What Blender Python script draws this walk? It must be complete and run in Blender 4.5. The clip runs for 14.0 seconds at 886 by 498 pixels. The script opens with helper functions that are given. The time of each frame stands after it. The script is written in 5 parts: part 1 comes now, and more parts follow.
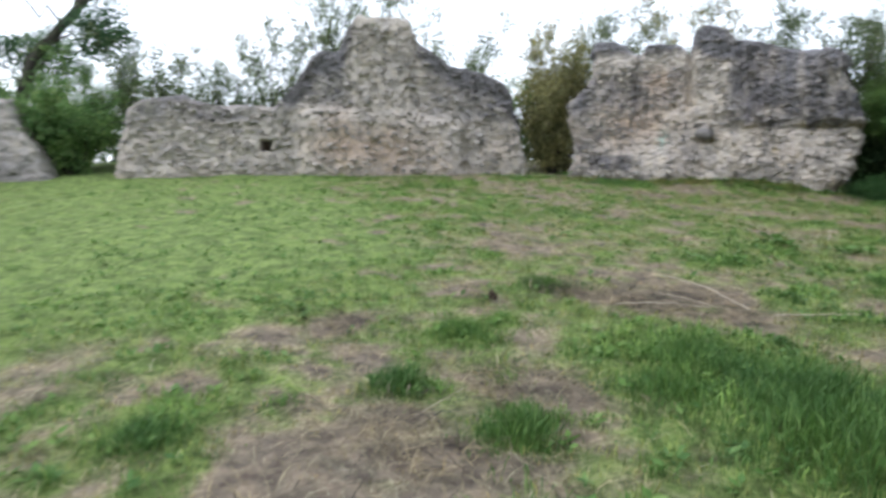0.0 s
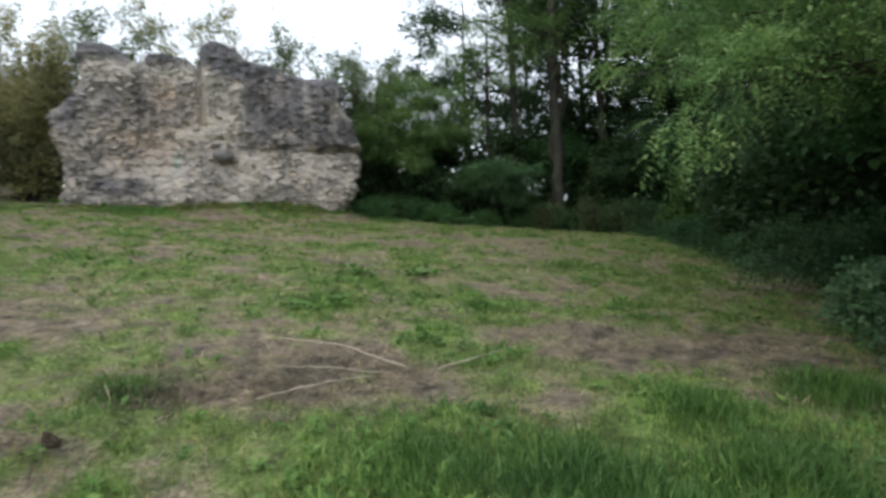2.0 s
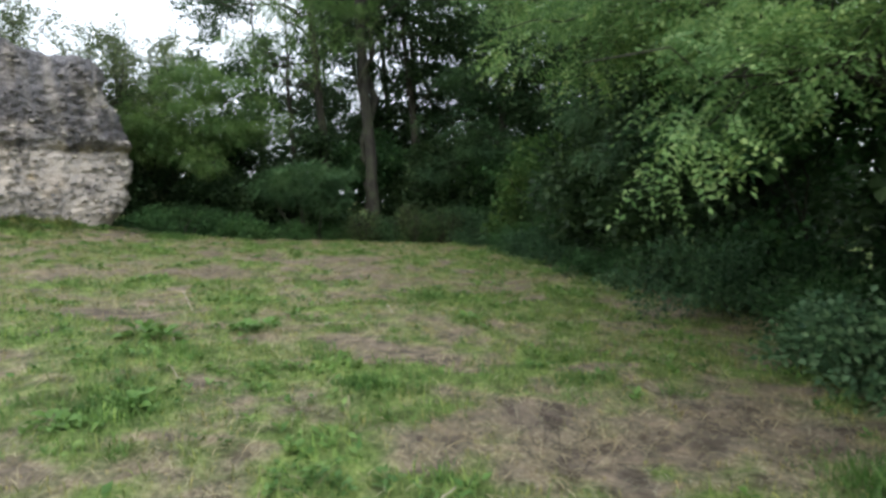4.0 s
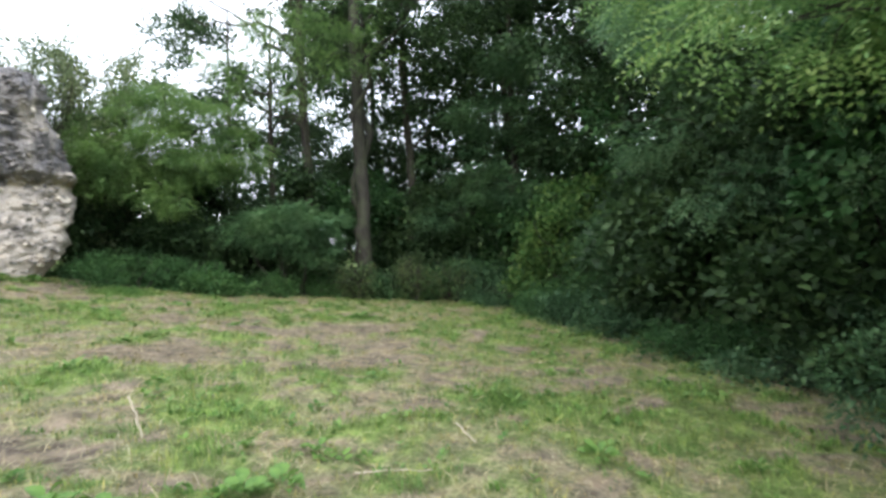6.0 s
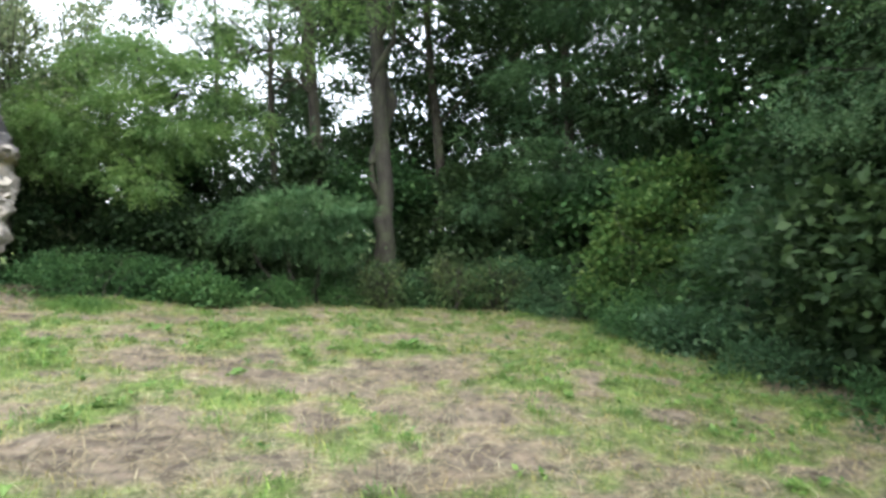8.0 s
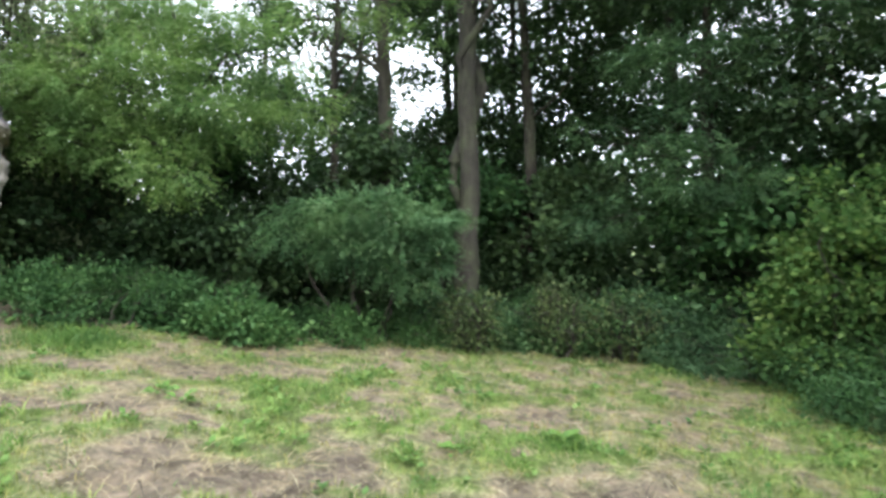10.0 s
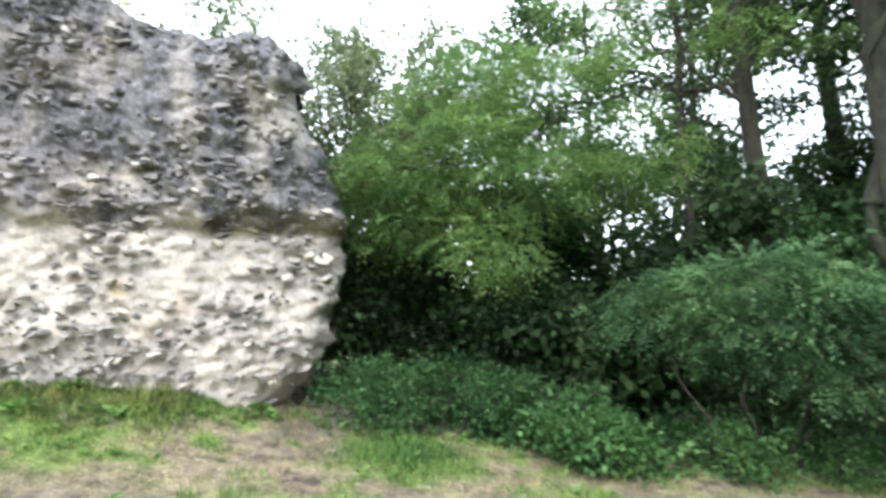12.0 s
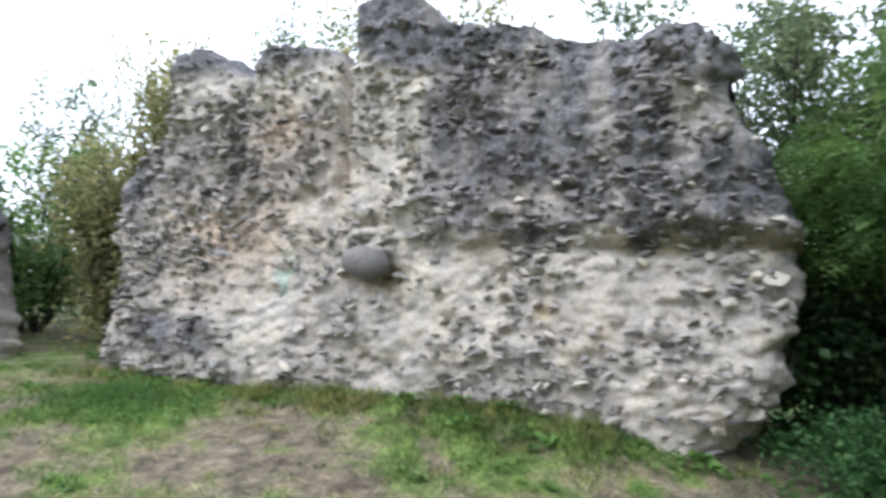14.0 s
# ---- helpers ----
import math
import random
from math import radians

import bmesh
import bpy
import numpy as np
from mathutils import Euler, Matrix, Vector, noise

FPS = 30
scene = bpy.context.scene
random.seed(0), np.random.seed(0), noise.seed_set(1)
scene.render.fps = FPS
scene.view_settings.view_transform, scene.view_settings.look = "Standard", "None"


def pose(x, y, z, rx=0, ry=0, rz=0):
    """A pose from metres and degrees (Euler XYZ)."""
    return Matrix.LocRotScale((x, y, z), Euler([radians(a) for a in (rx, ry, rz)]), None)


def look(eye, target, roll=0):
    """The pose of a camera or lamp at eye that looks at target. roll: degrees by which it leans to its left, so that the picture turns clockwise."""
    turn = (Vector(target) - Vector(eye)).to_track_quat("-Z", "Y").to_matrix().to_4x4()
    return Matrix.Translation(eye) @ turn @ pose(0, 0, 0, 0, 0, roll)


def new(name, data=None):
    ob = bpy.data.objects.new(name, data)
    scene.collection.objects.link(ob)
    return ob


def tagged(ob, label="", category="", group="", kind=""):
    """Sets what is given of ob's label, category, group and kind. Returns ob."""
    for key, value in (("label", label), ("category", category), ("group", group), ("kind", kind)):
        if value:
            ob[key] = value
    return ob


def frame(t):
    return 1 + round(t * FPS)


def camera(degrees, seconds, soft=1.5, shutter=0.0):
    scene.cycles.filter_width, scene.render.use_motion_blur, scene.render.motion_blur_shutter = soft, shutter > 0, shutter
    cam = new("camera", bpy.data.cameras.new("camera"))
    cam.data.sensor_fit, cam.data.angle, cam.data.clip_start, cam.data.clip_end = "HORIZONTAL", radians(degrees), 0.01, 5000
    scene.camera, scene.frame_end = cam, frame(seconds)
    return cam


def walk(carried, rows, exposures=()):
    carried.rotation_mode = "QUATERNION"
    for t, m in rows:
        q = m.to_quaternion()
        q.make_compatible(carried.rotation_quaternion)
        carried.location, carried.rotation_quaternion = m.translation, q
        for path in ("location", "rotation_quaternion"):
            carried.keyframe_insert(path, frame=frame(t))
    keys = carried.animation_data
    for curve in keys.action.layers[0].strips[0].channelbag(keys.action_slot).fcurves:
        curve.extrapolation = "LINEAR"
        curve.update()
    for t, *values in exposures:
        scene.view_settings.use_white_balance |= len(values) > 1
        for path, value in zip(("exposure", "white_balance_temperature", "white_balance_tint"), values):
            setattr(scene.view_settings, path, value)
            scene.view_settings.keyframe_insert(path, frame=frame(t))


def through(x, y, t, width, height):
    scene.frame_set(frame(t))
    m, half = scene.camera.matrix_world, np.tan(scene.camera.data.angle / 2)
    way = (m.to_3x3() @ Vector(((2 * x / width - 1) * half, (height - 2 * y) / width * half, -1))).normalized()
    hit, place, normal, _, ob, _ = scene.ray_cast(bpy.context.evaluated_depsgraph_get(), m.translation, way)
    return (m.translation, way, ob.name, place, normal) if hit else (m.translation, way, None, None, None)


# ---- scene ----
cam = camera(72.7, 14.0, 3.1, 0.3)
PATH = [
    (0, pose(6.168, -8.466, 0.547, 85.28, 0, 70.89) @ pose(0, 0, 0, 0, 0, 1.06)),
    (0.5, pose(5.605, -8.403, 0.600, 86.91, 0, 58.83) @ pose(0, 0, 0, 0, 0, 0.01)),
    (1, pose(5.154, -8.348, 0.628, 90.28, 0, 47.10) @ pose(0, 0, 0, 0, 0, -0.89)),
    (1.5, pose(4.721, -8.289, 0.673, 89.81, 0, 35.51) @ pose(0, 0, 0, 0, 0, -1.45)),
    (2, pose(4.334, -8.126, 0.768, 86.61, 0, 25.07) @ pose(0, 0, 0, 0, 0, -2.18)),
    (2.5, pose(3.997, -7.854, 0.800, 85.42, 0, 17.59) @ pose(0, 0, 0, 0, 0, -2.41)),
    (3, pose(3.666, -7.434, 0.895, 84.66, 0, 11.70) @ pose(0, 0, 0, 0, 0, -2.84)),
    (5.5, pose(2.094, -4.892, 1.154, 89.32, 0, 1.72) @ pose(0, 0, 0, 0, 0, -2.23)),
    (6, pose(1.816, -4.227, 1.193, 90.10, 0, 1.04) @ pose(0, 0, 0, 0, 0, -1.94)),
    (6.5, pose(1.568, -3.603, 1.235, 90.29, 0, 0.32) @ pose(0, 0, 0, 0, 0, -2.08)),
    (7, pose(1.309, -2.928, 1.322, 88.18, 0, -0.16) @ pose(0, 0, 0, 0, 0, -2.45)),
    (9.5, pose(-0.200, 0.395, 1.595, 89.14, 0, 0.89) @ pose(0, 0, 0, 0, 0, 0.52)),
    (10, pose(-0.409, 0.998, 1.601, 89.54, 0, 2.62) @ pose(0, 0, 0, 0, 0, 0.56)),
    (10.5, pose(-0.622, 1.568, 1.611, 90.26, 0, 7.45) @ pose(0, 0, 0, 0, 0, -0.26)),
    (11, pose(-0.910, 2.087, 1.625, 90.74, 0, 15.60) @ pose(0, 0, 0, 0, 0, -0.53)),
    (11.5, pose(-1.076, 2.388, 1.643, 92.48, 0, 23.63) @ pose(0, 0, 0, 0, 0, -0.90)),
    (12, pose(-1.192, 2.621, 1.711, 96.98, 0, 32.61) @ pose(0, 0, 0, 0, 0, -1.39)),
    (12.5, pose(-1.407, 2.773, 1.758, 97.55, 0, 40.58) @ pose(0, 0, 0, 0, 0, -1.06)),
    (13, pose(-1.670, 2.844, 1.766, 98.22, 0, 49.24) @ pose(0, 0, 0, 0, 0, -0.40)),
    (13.5, pose(-1.830, 2.874, 1.767, 98.67, 0, 58.27) @ pose(0, 0, 0, 0, 0, 0.88)),
    (14, pose(-1.982, 2.871, 1.773, 98.92, 0, 69.09) @ pose(0, 0, 0, 0, 0, 2.19)),
]
EXPOSURES = [(0, 0.55, 6000, 10), (0.5, 0.37, 6050, 9), (1.5, 0.15, 6150, 8), (3.0, 0.3, 6200, 8), (5.5, 1.05, 6200, 8), (7.0, 1.45, 6200, 9), (9.5, 1.65, 6250, 8), (11.0, 1.75, 6200, 8), (12.0, 1.8, 6100, 8), (12.5, 1.73, 6050, 8), (13.0, 1.52, 6000, 8), (13.5, 1.33, 5920, 8), (14.0, 1.05, 5850, 9)]
walk(cam, PATH, EXPOSURES)

# ---- world and sun: bright overcast sky ----
world = bpy.data.worlds.new("overcast_sky")
scene.world = world
world.use_nodes = True
wn, wl = world.node_tree.nodes, world.node_tree.links
wn.clear()
sky = wn.new("ShaderNodeTexSky")
sky.sky_type, sky.sun_disc = "NISHITA", False
sky.sun_elevation, sky.sun_rotation = radians(48), radians(200)
sky.dust_density = 4.0
sky_bg = wn.new("ShaderNodeBackground")
sky_bg.inputs[1].default_value = 0.06
wl.new(sky.outputs[0], sky_bg.inputs[0])
cloud_bg = wn.new("ShaderNodeBackground")
cloud_co = wn.new("ShaderNodeTexCoord")
cloud_noise = wn.new("ShaderNodeTexNoise")
cloud_noise.inputs["Scale"].default_value = 2.2
cloud_noise.inputs["Detail"].default_value = 5
cloud_ramp = wn.new("ShaderNodeValToRGB")
cloud_ramp.color_ramp.elements[0].position, cloud_ramp.color_ramp.elements[1].position = 0.3, 0.7
cloud_ramp.color_ramp.elements[0].color = (0.86, 0.9, 0.96, 1)
cloud_ramp.color_ramp.elements[1].color = (1.0, 1.0, 1.0, 1)
wl.new(cloud_co.outputs["Generated"], cloud_noise.inputs["Vector"])
wl.new(cloud_noise.outputs[0], cloud_ramp.inputs[0])
wl.new(cloud_ramp.outputs[0], cloud_bg.inputs[0])
cloud_bg.inputs[1].default_value = 1.15
sky_add = wn.new("ShaderNodeAddShader")
sky_out = wn.new("ShaderNodeOutputWorld")
wl.new(sky_bg.outputs[0], sky_add.inputs[0])
wl.new(cloud_bg.outputs[0], sky_add.inputs[1])
wl.new(sky_add.outputs[0], sky_out.inputs[0])
sun = new("sun", bpy.data.lights.new("sun", "SUN"))
sun.data.energy, sun.data.angle, sun.data.color = 0.8, radians(30), (1.0, 0.97, 0.93)
sun.matrix_world = look((8, -10, 14), (0, 0, 0))

# ---- numeric helpers ----
RNG = np.random.default_rng(7)
TABLE = RNG.random(4096)


def value_noise(x, y, z=0.0):
    x, y, z = np.broadcast_arrays(np.asarray(x, float), np.asarray(y, float), np.asarray(z, float))
    xi, yi, zi = np.floor(x).astype(np.int64), np.floor(y).astype(np.int64), np.floor(z).astype(np.int64)
    fx, fy, fz = x - xi, y - yi, z - zi
    fx, fy, fz = fx * fx * (3 - 2 * fx), fy * fy * (3 - 2 * fy), fz * fz * (3 - 2 * fz)
    total = 0
    for a in (0, 1):
        for b in (0, 1):
            for c in (0, 1):
                h = (xi + a) * 73856093 ^ (yi + b) * 19349663 ^ (zi + c) * 83492791
                w = (fx if a else 1 - fx) * (fy if b else 1 - fy) * (fz if c else 1 - fz)
                total = total + w * TABLE[(h ^ (h >> 13)) & 4095]
    return total * 2 - 1


def fbm(x, y, z=0.0, octaves=4):
    total, amp = 0, 1.0
    for k in range(octaves):
        f = 2.03 ** k
        total = total + amp * value_noise(x * f + 17 * k, y * f + 31 * k, np.asarray(z) * f + 5 * k)
        amp *= 0.5
    return total / 1.6


def smooth(a, b, x):
    t = np.clip((x - a) / (b - a), 0, 1)
    return t * t * (3 - 2 * t)


def mesh_from(name, verts, faces, smooth_shade=False):
    """A mesh from arrays of places and of faces that all have the same number of corners."""
    verts, faces = np.asarray(verts, np.float32), np.asarray(faces, np.int32)
    me = bpy.data.meshes.new(name)
    count, corners = faces.shape
    me.vertices.add(len(verts))
    me.vertices.foreach_set("co", verts.ravel())
    me.loops.add(count * corners)
    me.loops.foreach_set("vertex_index", faces.ravel())
    me.polygons.add(count)
    me.polygons.foreach_set("loop_start", np.arange(0, count * corners, corners, dtype=np.int32))
    me.polygons.foreach_set("loop_total", np.full(count, corners, np.int32))
    me.polygons.foreach_set("use_smooth", np.full(count, smooth_shade))
    me.update(calc_edges=True)
    return me


def part(name, me, material, parent=None, label=""):
    ob = new(name, me)
    if material and not me.materials:
        me.materials.append(material)
    if parent is not None:
        ob.parent = parent
    return tagged(ob, label)


def soft_clip(v, lo, hi, over=4.0):
    v = np.asarray(v, float)
    up, dn = np.maximum(v - hi, 0), np.maximum(lo - v, 0)
    return np.clip(v, lo, hi) + over * (1 - np.exp(-up / over)) - over * (1 - np.exp(-dn / over))


# wall frames: n points to the meadow, t runs along the wall, o is the face's distance
NB, TB, OB = np.array([0.7295, -0.6840]), np.array([0.6840, 0.7295]), -8.946
NA, TA, OA = np.array([0.9928, -0.1198]), np.array([0.1198, 0.9928]), -11.07


def ground_z(x, y):
    """Height of the sloping meadow, with the grassy bank at the wall's foot."""
    cx, cy = soft_clip(x, -15, 11), soft_clip(y, -15, 14)
    z = 0.0334 - 0.0908 * cx + 0.0322 * cy + 0.0023 * cx ** 2 + 0.0006 * cx * cy - 0.0023 * cy ** 2
    s, d = np.asarray(x) * TB[0] + np.asarray(y) * TB[1], np.asarray(x) * NB[0] + np.asarray(y) * NB[1] - OB
    z = z + 0.33 * np.exp(-((s + 1.0) / 2.3) ** 2) * np.exp(-(np.maximum(d + 0.1, 0) / 0.75) ** 2) * np.where(d < -1.2, np.exp(-(d + 1.2) ** 2), 1)
    return z


# patches of the meadow: x, y, radius along x, radius along y, strength (plus: lush green; minus: dead thatch and soil)
PATCHES = [
    (2.75, -7.55, 0.2, 0.2, 1.0), (3.55, -7.15, 0.22, 0.2, 1.0), (2.0, -6.85, 0.35, 0.2, 0.9), (3.2, -5.5, 0.9, 0.6, 0.8), (4.1, -5.6, 0.8, 0.8, 0.9),
    (0.6, -3.05, 0.45, 0.3, 0.9), (2.05, -2.4, 0.25, 0.35, 0.9), (0.9, -5.6, 0.4, 0.2, 0.8), (2.9, -8.9, 0.35, 0.3, 0.8), (-2.5, -8.0, 3.0, 1.8, 0.5), (-0.5, -9.5, 2.2, 1.2, 0.5),
    (4.2, -4.4, 0.5, 0.5, 0.9), (0.0, 0.3, 0.4, 0.25, 0.7), (2.2, 0.8, 0.35, 0.5, 0.7), (0.3, 5.4, 0.4, 0.25, 0.9), (-0.62, 5.0, 0.3, 0.25, 0.7), (-4.4, 6.9, 0.8, 0.5, 0.8),
    (-8.6, 2.2, 1.2, 0.7, 0.9), (-7.2, 5.1, 1.2, 0.35, 0.7), (-7.9, 3.4, 0.5, 0.3, 0.4), (-10.5, 0.3, 1.5, 0.9, 0.5), (-7.7, 4.4, 1.0, 0.4, 0.8), (-6.3, 6.3, 0.6, 0.35, 0.7), (-9.3, 3.0, 0.6, 0.4, 0.8), (-6.6, 4.9, 0.8, 0.5, 0.35), (-3.6, 4.8, 0.5, 0.3, 0.8), (-2.1, 6.0, 0.5, 0.3, 0.8), (-3.9, 5.8, 0.6, 0.3, 0.5),
    (3.3, -7.9, 0.55, 0.5, -1.0), (3.1, -6.8, 0.4, 0.3, -0.8), (1.35, -7.6, 0.4, 0.25, -0.9), (1.4, -9.6, 0.5, 0.3, -0.7), (1.45, -8.35, 0.3, 0.3, -0.6), (2.0, -4.6, 0.9, 0.5, -0.9),
    (1.3, -4.0, 0.5, 0.35, -0.7), (-1.4, -4.8, 0.8, 0.5, -0.8), (0.1, -4.0, 0.6, 0.35, -0.6), (3.5, -3.2, 0.45, 0.55, -0.9), (4.6, -2.7, 0.6, 0.7, -0.8), (2.7, -3.3, 0.3, 0.3, -0.7),
    (-1.2, 2.05, 0.55, 0.5, -0.9), (0.4, 1.75, 0.6, 0.35, -0.8), (0.9, 3.2, 0.4, 0.4, -0.6), (-1.75, 4.25, 0.55, 0.3, -1.0), (-2.8, 6.5, 0.5, 0.3, -0.8), (0.5, 4.4, 0.5, 0.3, -0.8),
    (-2.8, 5.3, 0.5, 0.4, -0.7), (-7.75, 3.5, 0.9, 0.3, -0.7), (-6.4, 1.5, 1.0, 0.35, -0.8), (-5.5, 6.7, 0.5, 0.3, -0.8), (-7.5, 4.75, 0.25, 0.15, -0.8), (-3.0, -6.0, 2.0, 0.6, -0.4), (-6.5, -1.5, 3.0, 1.0, -0.4),
    (1.0, 2.2, 1.0, 0.5, -0.4), (2.0, 4.5, 0.8, 0.6, -0.3), (1.5, -5.05, 0.4, 0.28, -1.0), (1.0, -5.5, 0.3, 0.22, -1.0), (1.15, -6.35, 0.3, 0.25, -0.9),
]


def small_patches():
    r = np.random.default_rng(77)
    out = []
    for _ in range(900):
        out.append((r.uniform(-10, 5.5), r.uniform(-10, 9), r.uniform(0.06, 0.3), r.uniform(0.05, 0.2), r.choice([1.0, 0.7, -0.8, -1.0])))
    return out


SMALL = small_patches()


def bright_far_grass_at(x, y):
    """1 on the even, short grass in front of the long wall, with a wandering edge; skimming sky light is painted in as
    brighter green.
    """
    wander = 1.1 * fbm(x * 0.6, y * 0.6, 3.3, 3)
    return smooth(2.0, -1.4, x + wander) * smooth(-4.7, -7.2, y + wander)


def lushness(x, y):
    """From -1 (dead thatch, bare soil) to 1 (lush grass)."""
    x, y = np.atleast_1d(np.asarray(x, float)), np.atleast_1d(np.asarray(y, float))
    wx, wy = x + 0.25 * fbm(x * 1.7, y * 1.7, 3.0, 3), y + 0.25 * fbm(x * 1.7, y * 1.7, 9.0, 3)
    v = 0.02 + 0.45 * fbm(x * 0.55, y * 0.55, 1.5, 3) + 0.75 * fbm(x * 3.0, y * 3.0, 7.5, 4) + 0.7 * fbm(x * 8.0, y * 8.0, 5.5, 2) * smooth(3.5, 6.0, np.hypot(x + 3.5, y + 9.5)) - 0.06 * smooth(-2.5, 0.5, y) + 0.5 * bright_far_grass_at(x, y)
    v = v - 0.28 * smooth(3.2, 1.4, x * NB[0] + y * NB[1] - OB) * smooth(-2.0, 1.0, y)
    for px, py, rx, ry, k in PATCHES + SMALL:
        near = (np.abs(wx - px) < 2.2 * rx) & (np.abs(wy - py) < 2.2 * ry)
        v[near] += k * np.exp(-(((wx[near] - px) / rx) ** 2 + ((wy[near] - py) / ry) ** 2) ** 1.2)
    return np.clip(v, -1, 1)


# ---- materials ----
def node_material(name, rough=0.85, bump=0.0):
    m = bpy.data.materials.new(name)
    m.use_nodes = True
    bsdf = m.node_tree.nodes["Principled BSDF"]
    bsdf.inputs["Roughness"].default_value = rough
    bsdf.inputs["Specular IOR Level"].default_value = 0.25
    return m, m.node_tree.nodes, m.node_tree.links, bsdf


def noise_node(nodes, links, scale, detail=6.0, rough=0.6, space="Object", stretch=None):
    co = nodes.new("ShaderNodeTexCoord")
    tex = nodes.new("ShaderNodeTexNoise")
    tex.inputs["Scale"].default_value, tex.inputs["Detail"].default_value, tex.inputs["Roughness"].default_value = scale, detail, rough
    if stretch:
        mp = nodes.new("ShaderNodeMapping")
        mp.inputs["Scale"].default_value = stretch
        links.new(co.outputs[space], mp.inputs["Vector"])
        links.new(mp.outputs[0], tex.inputs["Vector"])
    else:
        links.new(co.outputs[space], tex.inputs["Vector"])
    return tex.outputs[0]


def ramp_node(nodes, links, source, stops):
    r = nodes.new("ShaderNodeValToRGB")
    e = r.color_ramp.elements
    while len(e) < len(stops):
        e.new(0.5)
    for el, (p, c) in zip(e, stops):
        el.position, el.color = p, (*c, 1)
    links.new(source, r.inputs[0])
    return r.outputs[0]


def mix_node(nodes, links, fac, a, b, mode="MIX"):
    m = nodes.new("ShaderNodeMix")
    m.data_type, m.blend_type = "RGBA", mode
    for sock, v in ((m.inputs[0], fac), (m.inputs[6], a), (m.inputs[7], b)):
        if isinstance(v, bpy.types.NodeSocket):
            links.new(v, sock)
        elif isinstance(v, (int, float)):
            sock.default_value = v
        else:
            sock.default_value = (*v, 1)
    return m.outputs[2]


def add_bump(nodes, links, bsdf, source, strength, distance):
    b = nodes.new("ShaderNodeBump")
    b.inputs["Strength"].default_value, b.inputs["Distance"].default_value = strength, distance
    links.new(source, b.inputs["Height"])
    links.new(b.outputs[0], bsdf.inputs["Normal"])


def attribute_node(nodes, name):
    a = nodes.new("ShaderNodeAttribute")
    a.attribute_name = name
    return a.outputs["Fac"]


def ground_material():
    m, n, l, b = node_material("meadow_ground", 0.95)
    fine = noise_node(n, l, 28.0, 8, 0.7)
    mid = noise_node(n, l, 5.0, 6, 0.65)
    green = ramp_node(n, l, fine, [(0.3, (0.05, 0.08, 0.02)), (0.5, (0.145, 0.21, 0.058)), (0.7, (0.24, 0.29, 0.105))])
    dead = ramp_node(n, l, fine, [(0.28, (0.065, 0.054, 0.037)), (0.5, (0.21, 0.18, 0.122)), (0.72, (0.42, 0.37, 0.26))])
    soil = ramp_node(n, l, mid, [(0.35, (0.085, 0.068, 0.055)), (0.65, (0.27, 0.225, 0.17))])
    lush = ramp_node(n, l, attribute_node(n, "lush"), [(0.30, (0, 0, 0)), (0.62, (1, 1, 1))])
    bare = ramp_node(n, l, attribute_node(n, "lush"), [(0.10, (1, 1, 1)), (0.30, (0, 0, 0))])
    base = mix_node(n, l, lush, dead, green)
    base = mix_node(n, l, bare, base, soil)
    spot = ramp_node(n, l, noise_node(n, l, 5.5, 4, 0.65), [(0.34, (0.5, 0.5, 0.5)), (0.5, (0.95, 0.95, 0.95)), (0.66, (1.35, 1.3, 1.25))])
    base = mix_node(n, l, 1.0, base, spot, "MULTIPLY")
    l.new(base, b.inputs["Base Color"])
    add_bump(n, l, b, fine, 0.9, 0.04)
    return m


def leaf_material(name, dark, mid, light, through=0.35, rough=0.55, patch=1.2):
    m, n, l, b = node_material(name, rough)
    geo = n.new("ShaderNodeNewGeometry")
    each = ramp_node(n, l, geo.outputs["Random Per Island"], [(0.0, dark), (0.55, mid), (1.0, light)])
    big = ramp_node(n, l, noise_node(n, l, patch, 2), [(0.35, (0.72, 0.78, 0.8)), (0.65, (1.1, 1.05, 0.9))])
    col = mix_node(n, l, 1.0, each, big, "MULTIPLY")
    l.new(col, b.inputs["Base Color"])
    b.inputs["Specular IOR Level"].default_value = 0.22
    tr = n.new("ShaderNodeBsdfTranslucent")
    l.new(col, tr.inputs["Color"])
    mx = n.new("ShaderNodeMixShader")
    mx.inputs[0].default_value = through
    l.new(b.outputs[0], mx.inputs[1])
    l.new(tr.outputs[0], mx.inputs[2])
    l.new(mx.outputs[0], n["Material Output"].inputs["Surface"])
    return m


